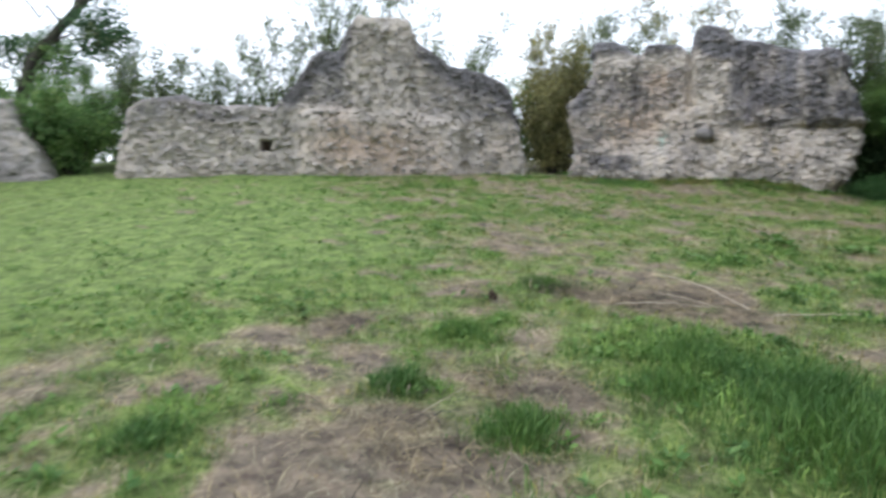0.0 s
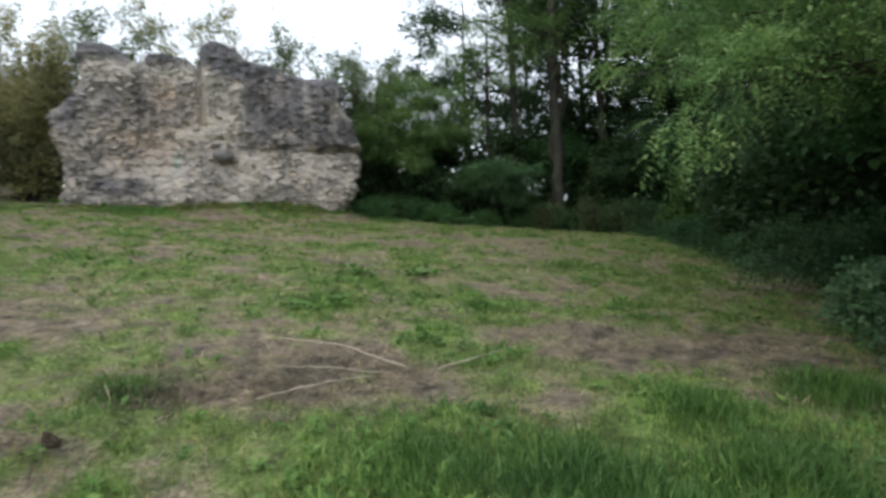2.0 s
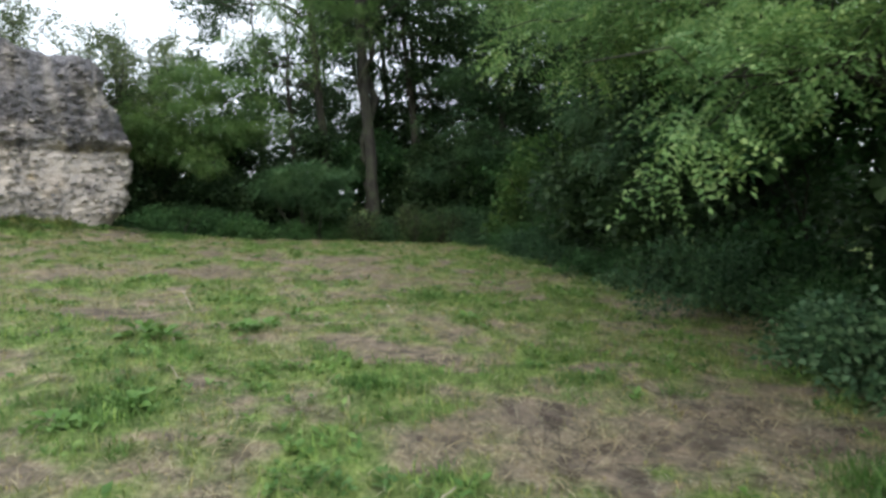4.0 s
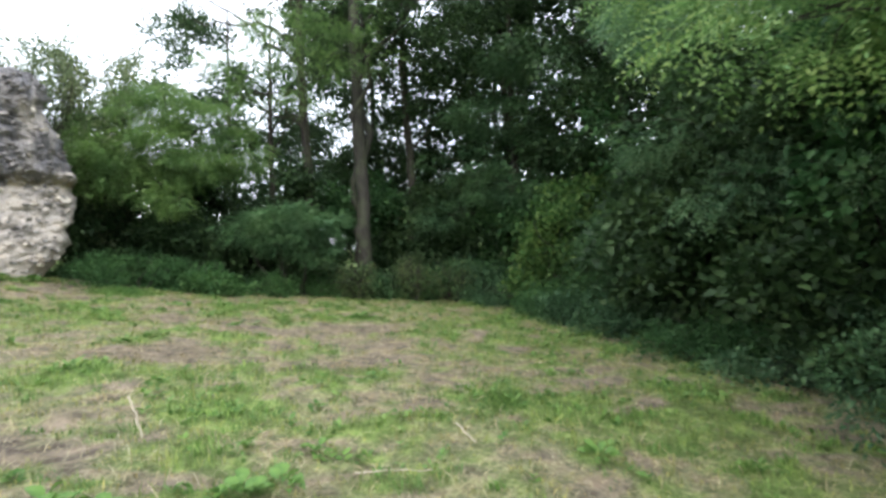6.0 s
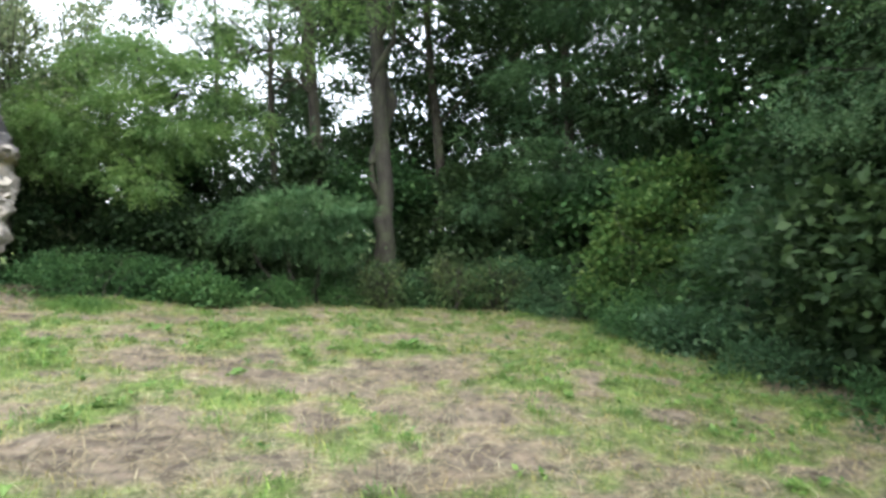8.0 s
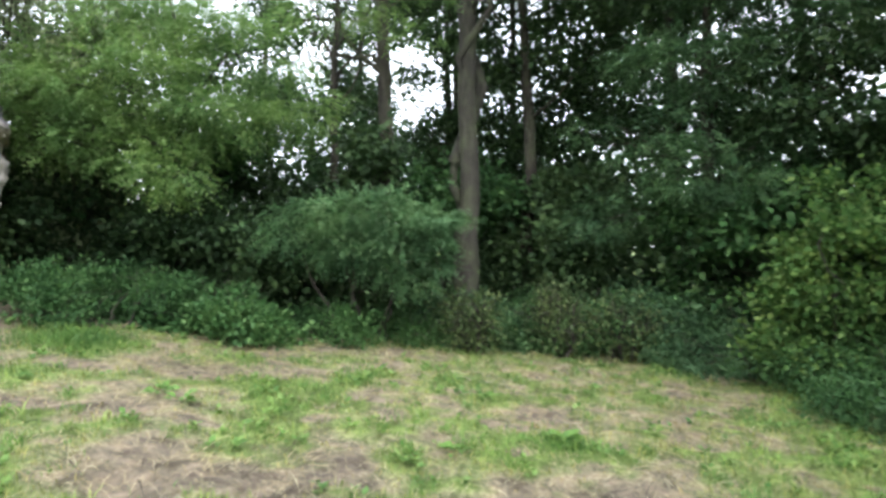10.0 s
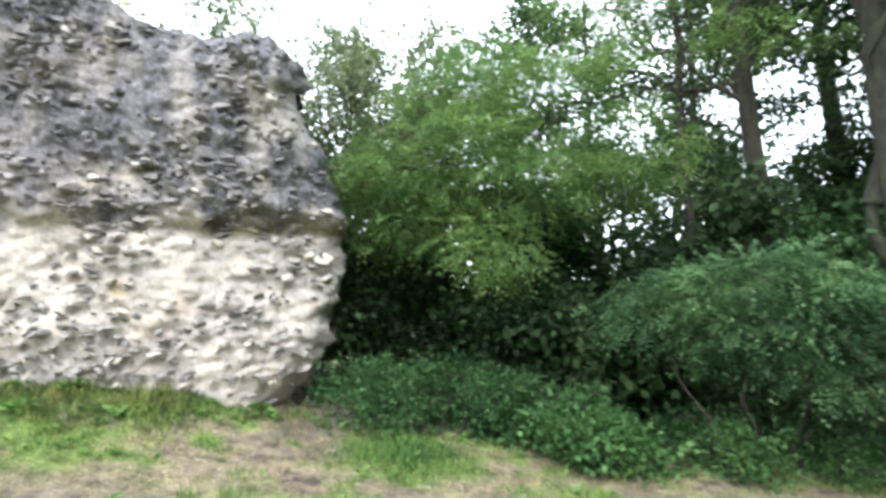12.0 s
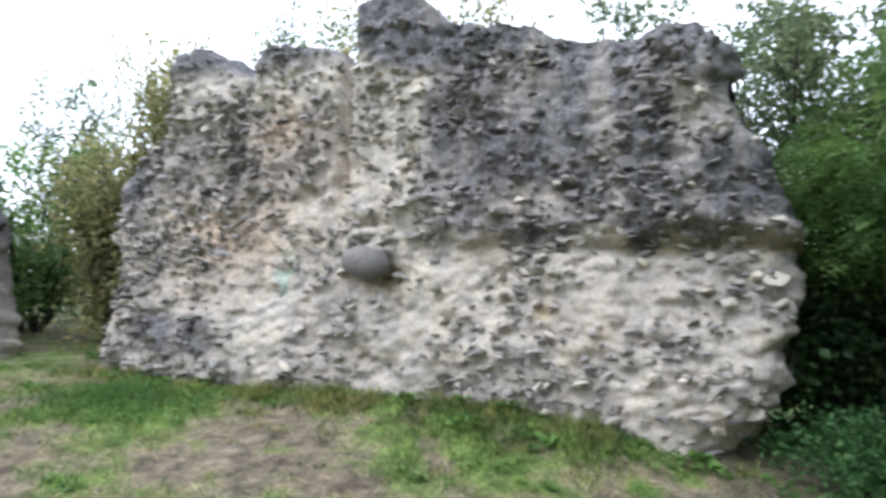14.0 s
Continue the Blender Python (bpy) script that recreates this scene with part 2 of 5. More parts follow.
def grass_material(name, stops, through=0.3):
    """Blades whose colour follows how lush their patch is, each one a little different."""
    m, n, l, b = node_material(name, 0.65)
    geo = n.new("ShaderNodeNewGeometry")
    col = ramp_node(n, l, attribute_node(n, "lush"), stops)
    each = ramp_node(n, l, geo.outputs["Random Per Island"], [(0.0, (0.5, 0.52, 0.5)), (0.5, (0.92, 0.95, 0.92)), (0.85, (1.3, 1.25, 1.1)), (1.0, (1.9, 1.6, 1.5))])
    col = mix_node(n, l, 1.0, col, each, "MULTIPLY")
    spot = ramp_node(n, l, noise_node(n, l, 5.5, 4, 0.65), [(0.34, (0.7, 0.71, 0.7)), (0.5, (0.97, 0.97, 0.97)), (0.66, (1.25, 1.2, 1.15))])
    col = mix_node(n, l, 1.0, col, spot, "MULTIPLY")
    l.new(col, b.inputs["Base Color"])
    tr = n.new("ShaderNodeBsdfTranslucent")
    l.new(col, tr.inputs["Color"])
    mx = n.new("ShaderNodeMixShader")
    mx.inputs[0].default_value = through
    l.new(b.outputs[0], mx.inputs[1])
    l.new(tr.outputs[0], mx.inputs[2])
    l.new(mx.outputs[0], n["Material Output"].inputs["Surface"])
    return m


def bark_material(name, dark, light):
    m, n, l, b = node_material(name, 0.9)
    grain = noise_node(n, l, 14.0, 8, 0.7, "Object", (1, 1, 0.22))
    blot = noise_node(n, l, 2.5, 4)
    col = ramp_node(n, l, grain, [(0.3, dark), (0.7, light)])
    col = mix_node(n, l, ramp_node(n, l, blot, [(0.45, (0, 0, 0)), (0.7, (0.5, 0.5, 0.5))]), col, (0.09, 0.11, 0.055))
    l.new(col, b.inputs["Base Color"])
    add_bump(n, l, b, grain, 0.9, 0.03)
    return m


def masonry_material():
    m, n, l, b = node_material("rubble_masonry", 0.95)
    fine = noise_node(n, l, 22.0, 8, 0.7)
    mid = noise_node(n, l, 4.5, 6, 0.65)
    mortar = ramp_node(n, l, fine, [(0.25, (0.30, 0.275, 0.245)), (0.5, (0.46, 0.415, 0.37)), (0.75, (0.6, 0.555, 0.497))])
    tint = ramp_node(n, l, mid, [(0.3, (0.66, 0.67, 0.71)), (0.5, (0.95, 0.94, 0.92)), (0.68, (1.0, 0.95, 0.86))])
    pale = mix_node(n, l, 1.0, mortar, tint, "MULTIPLY")
    lichen = ramp_node(n, l, fine, [(0.25, (0.035, 0.034, 0.04)), (0.5, (0.105, 0.102, 0.112)), (0.75, (0.31, 0.305, 0.31))])
    crust = attribute_node(n, "crust")
    base = mix_node(n, l, crust, pale, lichen)
    rosy = attribute_node(n, "rosy")
    base = mix_node(n, l, rosy, base, mix_node(n, l, 1.0, base, (1.0, 0.80, 0.66), "MULTIPLY"))
    damp = attribute_node(n, "algae")
    base = mix_node(n, l, damp, base, mix_node(n, l, 1.0, base, (0.62, 0.58, 0.34), "MULTIPLY"))
    base = mix_node(n, l, attribute_node(n, "teal"), base, (0.27, 0.47, 0.41))
    base = mix_node(n, l, attribute_node(n, "ochre"), base, (0.62, 0.42, 0.10))
    l.new(base, b.inputs["Base Color"])
    add_bump(n, l, b, fine, 0.8, 0.018)
    return m


def stone_material(name, dark, light):
    m, n, l, b = node_material(name, 0.85)
    info = n.new("ShaderNodeObjectInfo")
    geo = n.new("ShaderNodeNewGeometry")
    fine = noise_node(n, l, 30.0, 6, 0.7)
    col = ramp_node(n, l, fine, [(0.25, dark), (0.75, light)])
    own = ramp_node(n, l, info.outputs["Random"], [(0.0, (0.6, 0.6, 0.63)), (0.5, (0.95, 0.92, 0.88)), (1.0, (1.15, 1.1, 1.02))])
    isle = ramp_node(n, l, geo.outputs["Random Per Island"], [(0.0, (0.65, 0.65, 0.68)), (0.5, (0.95, 0.93, 0.9)), (1.0, (1.12, 1.08, 1.0))])
    col = mix_node(n, l, 1.0, mix_node(n, l, 1.0, col, own, "MULTIPLY"), isle, "MULTIPLY")
    l.new(col, b.inputs["Base Color"])
    add_bump(n, l, b, fine, 0.6, 0.01)
    return m


def plain_material(name, dark, light, scale=20.0, rough=0.8):
    m, n, l, b = node_material(name, rough)
    grain = noise_node(n, l, scale, 6, 0.65)
    l.new(ramp_node(n, l, grain, [(0.3, dark), (0.7, light)]), b.inputs["Base Color"])
    add_bump(n, l, b, grain, 0.5, 0.01)
    return m


GROUND = ground_material()
# The top green also holds the sky light that skims the far grass.
GRASS = grass_material("grass_blades", [(0.2, (0.27, 0.23, 0.12)), (0.42, (0.23, 0.235, 0.09)), (0.6, (0.18, 0.232, 0.073)), (0.8, (0.145, 0.235, 0.06)), (1.0, (0.2, 0.33, 0.09))])
LUSH = leaf_material("lush_grass", (0.042, 0.1, 0.022), (0.078, 0.165, 0.04), (0.145, 0.245, 0.075), 0.3, 0.5, 1.6)
STRAW = leaf_material("dead_grass", (0.13, 0.105, 0.068), (0.33, 0.285, 0.185), (0.58, 0.52, 0.36), 0.2, 0.8, 2.0)
WEED = leaf_material("weed_leaves", (0.065, 0.145, 0.035), (0.125, 0.235, 0.06), (0.21, 0.32, 0.105), 0.35, 0.5)
LEAF_LIGHT = leaf_material("pale_green_leaves", (0.072, 0.145, 0.038), (0.13, 0.225, 0.07), (0.22, 0.32, 0.125), 0.45)
LEAF_BLUE = leaf_material("blue_green_leaves", (0.029, 0.072, 0.031), (0.058, 0.124, 0.054), (0.115, 0.195, 0.096), 0.35)
LEAF_OLIVE = leaf_material("olive_leaves", (0.042, 0.072, 0.026), (0.08, 0.122, 0.046), (0.14, 0.18, 0.076), 0.35)
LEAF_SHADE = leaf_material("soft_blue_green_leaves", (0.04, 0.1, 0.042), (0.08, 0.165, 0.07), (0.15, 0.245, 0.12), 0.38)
LEAF_SILVER = leaf_material("silvery_green_leaves", (0.06, 0.13, 0.062), (0.115, 0.21, 0.105), (0.2, 0.3, 0.16), 0.42)
# Part of the wood's inner shade is painted into this dark leaf colour.
LEAF_DARK = leaf_material("wood_shade_leaves", (0.022, 0.045, 0.018), (0.037, 0.073, 0.029), (0.068, 0.115, 0.047), 0.35)
LEAF_NETTLE = leaf_material("undergrowth_leaves", (0.03, 0.082, 0.028), (0.055, 0.13, 0.044), (0.10, 0.19, 0.072), 0.35)
LEAF_HAZEL = leaf_material("hazel_leaves", (0.045, 0.108, 0.028), (0.083, 0.168, 0.046), (0.165, 0.245, 0.075), 0.42)
# Pale undersides, plus sky light on the boughs painted in as brighter green.
LEAF_BOUGH = leaf_material("pale_feathery_leaves_painted_lit", (0.095, 0.185, 0.06), (0.175, 0.295, 0.105), (0.30, 0.41, 0.165), 0.42)
LEAF_GREY = leaf_material("grey_green_leaves", (0.085, 0.12, 0.062), (0.15, 0.195, 0.105), (0.26, 0.3, 0.175), 0.55)
LEAF_AUTUMN = leaf_material("yellowing_leaves", (0.17, 0.18, 0.08), (0.3, 0.29, 0.14), (0.44, 0.4, 0.21), 0.55)
BARK = bark_material("grey_bark", (0.018, 0.017, 0.014), (0.052, 0.049, 0.041))
BARK_DARK = bark_material("dark_bark", (0.016, 0.014, 0.012), (0.055, 0.048, 0.04))
MASONRY = masonry_material()
STONE = stone_material("pale_stone", (0.25, 0.24, 0.23), (0.64, 0.615, 0.57))
STONE_DARK = stone_material("lichened_stone", (0.06, 0.059, 0.066), (0.34, 0.335, 0.34))
STICK = plain_material("weathered_stick", (0.24, 0.2, 0.15), (0.52, 0.46, 0.36), 30)
STALK = leaf_material("brown_dead_stalks", (0.035, 0.028, 0.023), (0.1, 0.08, 0.06), (0.36, 0.31, 0.22), 0.1, 0.85, 2.0)
CLOD = plain_material("rotten_wood", (0.02, 0.014, 0.01), (0.07, 0.05, 0.034), 25)

# ---- ground: one sheet to the horizon ----
def axis(lo, hi, step, far):
    core = np.arange(lo, hi + step / 2, step)
    grow = [step]
    while sum(grow) < far:
        grow.append(grow[-1] * 1.22)
    out = np.cumsum(grow)
    return np.r_[lo - out[::-1], core, hi + out]


gx, gy = axis(-11.5, 7.0, 0.075, 600), axis(-11.0, 10.0, 0.075, 600)
XX, YY = np.meshgrid(gx, gy, indexing="ij")
LL = lushness(XX, YY)
LL = np.where((XX > np.interp(YY, [-5.0, -2.0, 2.0, 5.0, 9.0], [7.1, 6.6, 5.7, 4.9, 3.4])) | (YY > 10.0), np.maximum(LL, 0.45), LL)
near = np.exp(-np.maximum(np.hypot(XX + 2, YY) - 16, 0) / 6)
ZZ = ground_z(XX, YY) + near * (0.05 * fbm(XX * 0.8, YY * 0.8, 2.2, 3) + 0.042 * fbm(XX * 3.2, YY * 3.2, 4.4, 3) + 0.02 * np.clip(LL, 0, 1))
idx = np.arange(XX.size).reshape(XX.shape)
quads = np.stack([idx[:-1, :-1], idx[1:, :-1], idx[1:, 1:], idx[:-1, 1:]], -1).reshape(-1, 4)
ground_me = mesh_from("ground", np.stack([XX, YY, ZZ], -1).reshape(-1, 3), quads, True)
ground_me.attributes.new("lush", "FLOAT", "POINT").data.foreach_set("value", (LL.ravel() * 0.5 + 0.5).astype(np.float32))
ground = tagged(part("ground", ground_me, GROUND), "sloping rough meadow of mown grass, thatch and bare soil", "ground", kind="structure")


def surface_z(x, y):
    x, y = np.asarray(x, float), np.asarray(y, float)
    return ground_z(x, y) + 0.05 * fbm(x * 0.8, y * 0.8, 2.2, 3) + 0.042 * fbm(x * 3.2, y * 3.2, 4.4, 3)


# ---- ruined walls ----
def wall_matrix(n, t, o):
    return Matrix(((t[0], -n[0], 0, n[0] * o), (t[1], -n[1], 0, n[1] * o), (0, 0, 1, 0), (0, 0, 0, 1)))


def curve_of(points):
    p = np.array(points, float)
    return lambda v: np.interp(v, p[:, 0], p[:, 1])


def relief(s, z, y, q, lumps):
    """How far the weathered face stands out: slow waves, ledgy rubble and small pits."""
    waves = 0.09 * fbm(s * 1.3, z * 1.3, q + y, 3) + 0.06 * lumps * fbm(s * 3.4, z * 4.6, q + 3 + y * 2, 3)
    ledges = 0.05 * lumps * fbm(s * 6.5, z * 13, q + 7 + y * 3, 3)
    pits = -0.16 * lumps * np.maximum(fbm(s * 5.0, z * 7.0, q + 12 + y * 3, 3) - 0.22, 0)
    return waves + ledges + pits - 0.01


def build_wall(name, frame_of, top, left, right, foot, thick, step, seed, shape, crust, rosy, algae, lumps=1.0, end=0.05, teal=None, ochre=None):
    """A free-standing ruined wall: columns of loops up the front, over the top and down the back. Local x runs along it, -y to the meadow."""
    n, t, o = frame_of
    teal, ochre = teal or zero, ochre or zero
    length = float(np.max(right(np.linspace(1, 5, 40))) - np.min(left(np.linspace(1, 5, 40))))
    height = 4.3
    nu, nv, nt, nb = int(length / step) + 1, int(height / step) + 1, max(6, int(thick / step)), max(12, int(height / step / 2))
    u = np.linspace(0, 1, nu)
    s_top = left(4.6) + (right(4.3) - left(4.6)) * u
    zt = top(s_top)
    zb = foot(s_top) - 0.35
    tight = np.sqrt(np.clip(1 - (np.clip((np.abs(u - 0.5) * 2 - (1 - 2 * end)) / (2 * end), 0, 1)) ** 2.2, 0, 1))
    v = np.concatenate([np.linspace(0, 1, nv), np.ones(nt - 2), np.linspace(1, 0, nb)])
    depth = np.concatenate([np.zeros(nv), np.linspace(0, 1, nt)[1:-1], np.ones(nb)])
    U, V = np.meshgrid(u, v, indexing="ij")
    D = np.broadcast_to(depth, U.shape)
    Z = zb[:, None] + (zt - zb)[:, None] * V
    S = left(Z) + (right(Z) - left(Z)) * U
    over = np.sin(np.pi * np.clip(D, 0, 1))
    Z = Z + 0.10 * over * (V > 0.99)
    face = (0.5 - D) * thick * tight[:, None]
    front = (D < 0.5).astype(float)
    Y = thick / 2 - face          # 0 at the front face, thick at the back
    q = seed * 11.3
    rough = relief(S, Z, Y, q, lumps)
    sign = np.where(D < 0.5, -1.0, 1.0) * np.where((D > 0) & (D < 1), 0.3, 1)
    Y = Y + sign * rough * np.minimum(1, tight[:, None] + 0.3) - front * shape(S, Z)
    Z = Z + (0.10 * fbm(S * 2.6, Y * 2.6, q + 20, 3) + 0.07 * fbm(S * 8, Y * 8, q + 23, 2)) * smooth(0.75, 1.0, V)
    ends = 1 - tight[:, None]
    S = S + np.sign(U - 0.5) * (0.14 * fbm(Z * 2.2, Y * 2.2, q + 30, 2) + 0.16 * lumps * fbm(Z * 5, Y * 5, q + 33, 2) + 0.10 * lumps * np.maximum(fbm(Z * 11, Y * 8, q + 36, 2), -0.1)) * (ends ** 0.4)
    idx = np.arange(U.size).reshape(U.shape)
    quads = np.stack([idx[:-1, :-1], idx[1:, :-1], idx[1:, 1:], idx[:-1, 1:]], -1).reshape(-1, 4)
    me = mesh_from(name, np.stack([S, Y, Z], -1).reshape(-1, 3), quads, True)
    for key, fn in (("crust", crust), ("rosy", rosy), ("algae", algae), ("teal", teal), ("ochre", ochre)):
        me.attributes.new(key, "FLOAT", "POINT").data.foreach_set("value", np.clip(fn(S, Z), 0, 1).ravel().astype(np.float32))
    ob = part(name, me, MASONRY)
    ob.matrix_world = wall_matrix(n, t, o)
    def face_y(s, z):
        s, z = np.asarray(s, float), np.asarray(z, float)
        across = (s - left(z)) / (right(z) - left(z))
        full = np.sqrt(np.clip(1 - np.clip((np.abs(across - 0.5) * 2 - (1 - 2 * end)) / (2 * end), 0, 1) ** 2.2, 0, 1))
        return thick / 2 * (1 - full) - relief(s, z, 0.0, q, lumps) * np.minimum(1, full + 0.3) - shape(s, z)
    return ob, face_y


def hull_stone(seed, flat=0.55, count=15, uneven=0.25):
    """A broken lump of stone: the hull of points thrown round an ellipsoid, about 1 m long before scaling."""
    r = np.random.default_rng(seed)
    p = r.normal(size=(count, 3))
    p /= np.linalg.norm(p, axis=1)[:, None]
    p *= r.uniform(1.0 - uneven, 1.0, (count, 1)) * np.array([0.5, 0.42, 0.5 * flat])
    bm = bmesh.new()
    for q in p:
        bm.verts.new(q)
    bmesh.ops.convex_hull(bm, input=bm.verts)
    loose = [w for w in bm.verts if not w.link_faces]
    bmesh.ops.delete(bm, geom=loose, context="VERTS")
    me = bpy.data.meshes.new("stone")
    bm.to_mesh(me)
    bm.free()
    return me


STONES = [hull_stone(k, 0.45 + 0.05 * (k % 5)) for k in range(14)]
DARK_STONES = [hull_stone(40 + k, 0.45 + 0.05 * (k % 5)) for k in range(14)]


def stone_arrays(me):
    co = np.empty(len(me.vertices) * 3, np.float32)
    me.vertices.foreach_get("co", co)
    me.calc_loop_triangles()
    tri = np.empty(len(me.loop_triangles) * 3, np.int32)
    me.loop_triangles.foreach_get("vertices", tri)
    return co.reshape(-1, 3), tri.reshape(-1, 3)


STONE_DATA = [stone_arrays(m) for m in STONES]


def end_places(r, count, left, right, thick, z0, z1, inset):
    """Places round the broken right end: along, depth, height."""
    z = r.uniform(z0, z1, count)
    y = r.uniform(0.0, thick, count)
    return np.stack([right(z) - inset * (1 - np.sqrt(1 - (2 * y / thick - 1) ** 2)), y, z], 1)


def turn_matrix(r, tilt=0.35):
    return Euler((r.normal() * tilt, r.normal() * tilt, r.normal() * 0.5)).to_matrix()


def set_stones(wall, face_y, places, crust, seed, singles):
    """Stones bedded in the face: the first ones as objects of their own, the rest joined."""
    r = np.random.default_rng(seed)
    joined = {0: ([], [], 0), 1: ([], [], 0)}
    ys = face_y(places[:, 0], places[:, 1])
    dark = crust(places[:, 0], places[:, 1]) > r.uniform(0.38, 0.9, len(places))
    for k, ((s, z, size), y, dk) in enumerate(zip(places, ys, dark)):
        rot = turn_matrix(r, 0.3)
        scale = np.array([size * r.uniform(0.8, 1.4), size * r.uniform(0.9, 1.3), size * r.uniform(0.6, 1.15)])
        if k < singles:
            me = (DARK_STONES if dk else STONES)[int(r.integers(14))]
            ob = part("stone", me, STONE_DARK if dk else STONE, wall)
            ob.matrix_local = Matrix.LocRotScale((s, y - 0.038 * size / 0.12, z), rot.to_quaternion(), scale)
        else:
            vs, fs, base = joined[int(dk)]
            co, tri = STONE_DATA[int(r.integers(14))]
            vs.append((co * scale) @ np.array(rot).T + (s, y - 0.042 * size / 0.12, z))
            fs.append(tri + base)
            joined[int(dk)] = (vs, fs, base + len(co))
    for dk, (vs, fs, base) in joined.items():
        if vs:
            ob = part("rubble", mesh_from("rubble", np.concatenate(vs), np.concatenate(fs)), STONE_DARK if dk else STONE, wall)
            tagged(ob, kind="stuff")


def zero(s, z):
    return np.zeros(np.broadcast(s, z).shape)


# wall beside the wood, seen nearest
B_TOP = curve_of([(-6.3, 4.3), (-5.75, 5.25), (-5.5, 5.42), (-5.0, 5.42), (-4.6, 5.3), (-4.38, 4.98), (-4.15, 4.95), (-3.95, 5.2), (-3.7, 5.24), (-3.1, 5.12), (-2.78, 4.88),
                  (-2.68, 5.45), (-2.4, 5.6), (-1.8, 5.52), (-1.58, 5.14), (-0.9, 5.05), (-0.3, 4.82), (0.2, 4.66), (0.6, 4.75), (0.9, 4.7), (1.15, 4.5)])
B_LEFT = curve_of([(0.8, -6.4), (1.3, -6.25), (2.0, -6.15), (2.4, -6.12), (3.1, -6.4), (3.65, -6.4), (4.05, -5.95), (4.4, -5.6), (5.4, -5.7)])
B_RIGHT = curve_of([(0.5, 0.98), (0.9, 1.0), (1.2, 1.22), (1.55, 1.47), (1.95, 1.58), (2.5, 1.62), (2.85, 1.68), (3.3, 1.52), (3.65, 1.36), (4.1, 1.1), (4.5, 1.14), (5.5, 1.1)])


def foot_of(n, t, o):
    return lambda s: ground_z(n[0] * o + t[0] * s, n[1] * o + t[1] * s)


def b_shape(s, z):
    ledge = (0.15 + 0.14 * fbm(s * 2.2, 0, 2.0, 2)) * smooth(2.78, 2.88, z + 0.16 * fbm(s * 2.6, 0, 4.0, 3)) * smooth(-2.0, -1.2, s) * (1 - smooth(4.3, 4.8, z))
    under = -0.09 * np.exp(-((z - 2.69) / 0.08) ** 2) * smooth(-1.5, 0.0, s)
    pillar = 0.10 * smooth(-2.75, -2.6, s) * (1 - smooth(-1.75, -1.45, s)) * smooth(2.9, 3.2, z)
    crease = -0.2 * np.exp(-((s + 2.78) / 0.09) ** 2) * smooth(2.9, 3.6, z) - 0.12 * np.exp(-((s + 1.5) / 0.1) ** 2) * smooth(3.1, 3.8, z) - 0.12 * np.exp(-((s + 4.25) / 0.12) ** 2) * smooth(3.4, 4.2, z)
    pocket = -0.12 * np.exp(-((s + 2.15) / 0.16) ** 2 - ((z - 2.45) / 0.13) ** 2)
    belly = 0.10 * np.exp(-((z - 1.7) / 0.7) ** 2)
    return ledge + under + pillar + crease + pocket + belly


def b_crust(s, z):
    w = 0.38 * fbm(s * 1.4, z * 0.9, 12.0, 4) + 0.26 * fbm(s * 5.0, z * 1.6, 15.0, 3) + 0.2 * fbm(s * 11.0, z * 1.2, 19.0, 2) * smooth(2.0, 3.2, z)
    cap = smooth(4.35, 4.95, z - 0.35 * smooth(-2.0, -2.7, s) + 0.2 * smooth(-0.5, 0.5, s)) * 0.95
    band = smooth(2.72, 2.98, z + 0.30 * fbm(s * 3.0, 0, 44.0, 3)) * smooth(-2.1, -0.7, s) * 0.84
    left_part = 0.55 * smooth(3.0, 3.6, z) * (1 - smooth(4.3, 4.7, z)) * (1 - smooth(-3.2, -2.6, s))
    pale = 1.15 * smooth(0.55, 0.3, np.abs(s + 2.25 + 0.15 * fbm(z * 2, 0, 3.0, 2))) * smooth(1.0, 0.6, np.abs(z - 3.75)) + 0.75 * np.exp(-((s + 0.55) / 0.4) ** 2 - ((z - 3.12) / 0.2) ** 2) + 0.9 * np.exp(-((s - 0.85) / 0.32) ** 2 - ((z - 3.95) / 0.26) ** 2) + 0.5 * np.exp(-((s + 5.3) / 0.5) ** 2 - ((z - 4.5) / 0.3) ** 2) + 0.5 * np.exp(-((s + 3.5) / 0.5) ** 2 - ((z - 4.3) / 0.4) ** 2)
    low = 0.58 * smooth(0.8, 0.55, np.abs(s + 4.9)) * smooth(0.3, 0.17, np.abs(z - 1.75)) + 0.4 * np.exp(-((s - 0.6) / 0.35) ** 2 - ((z - 1.8) / 0.2) ** 2)
    return np.clip(np.maximum(cap, np.maximum(band, left_part)) - 0.85 * pale + low + w * 1.25 + 0.13, 0, 0.97)


def b_rosy(s, z):
    return 0.5 * np.exp(-((s + 4.2) / 1.3) ** 2 - ((z - 2.9) / 0.7) ** 2) + 0.5 * np.exp(-((s + 3.6) / 0.5) ** 2 - ((z - 4.2) / 0.4) ** 2) + 0.35 * fbm(s, z, 41.0, 3)


def b_algae(s, z):
    return (0.2 * smooth(-1.6, -0.6, s) + 0.55 * smooth(-0.1, 0.4, s)) * np.exp(-((z - 2.7) / 0.075) ** 2) + np.exp(-((s + 2.1) / 0.2) ** 2 - ((z - 2.4) / 0.14) ** 2)


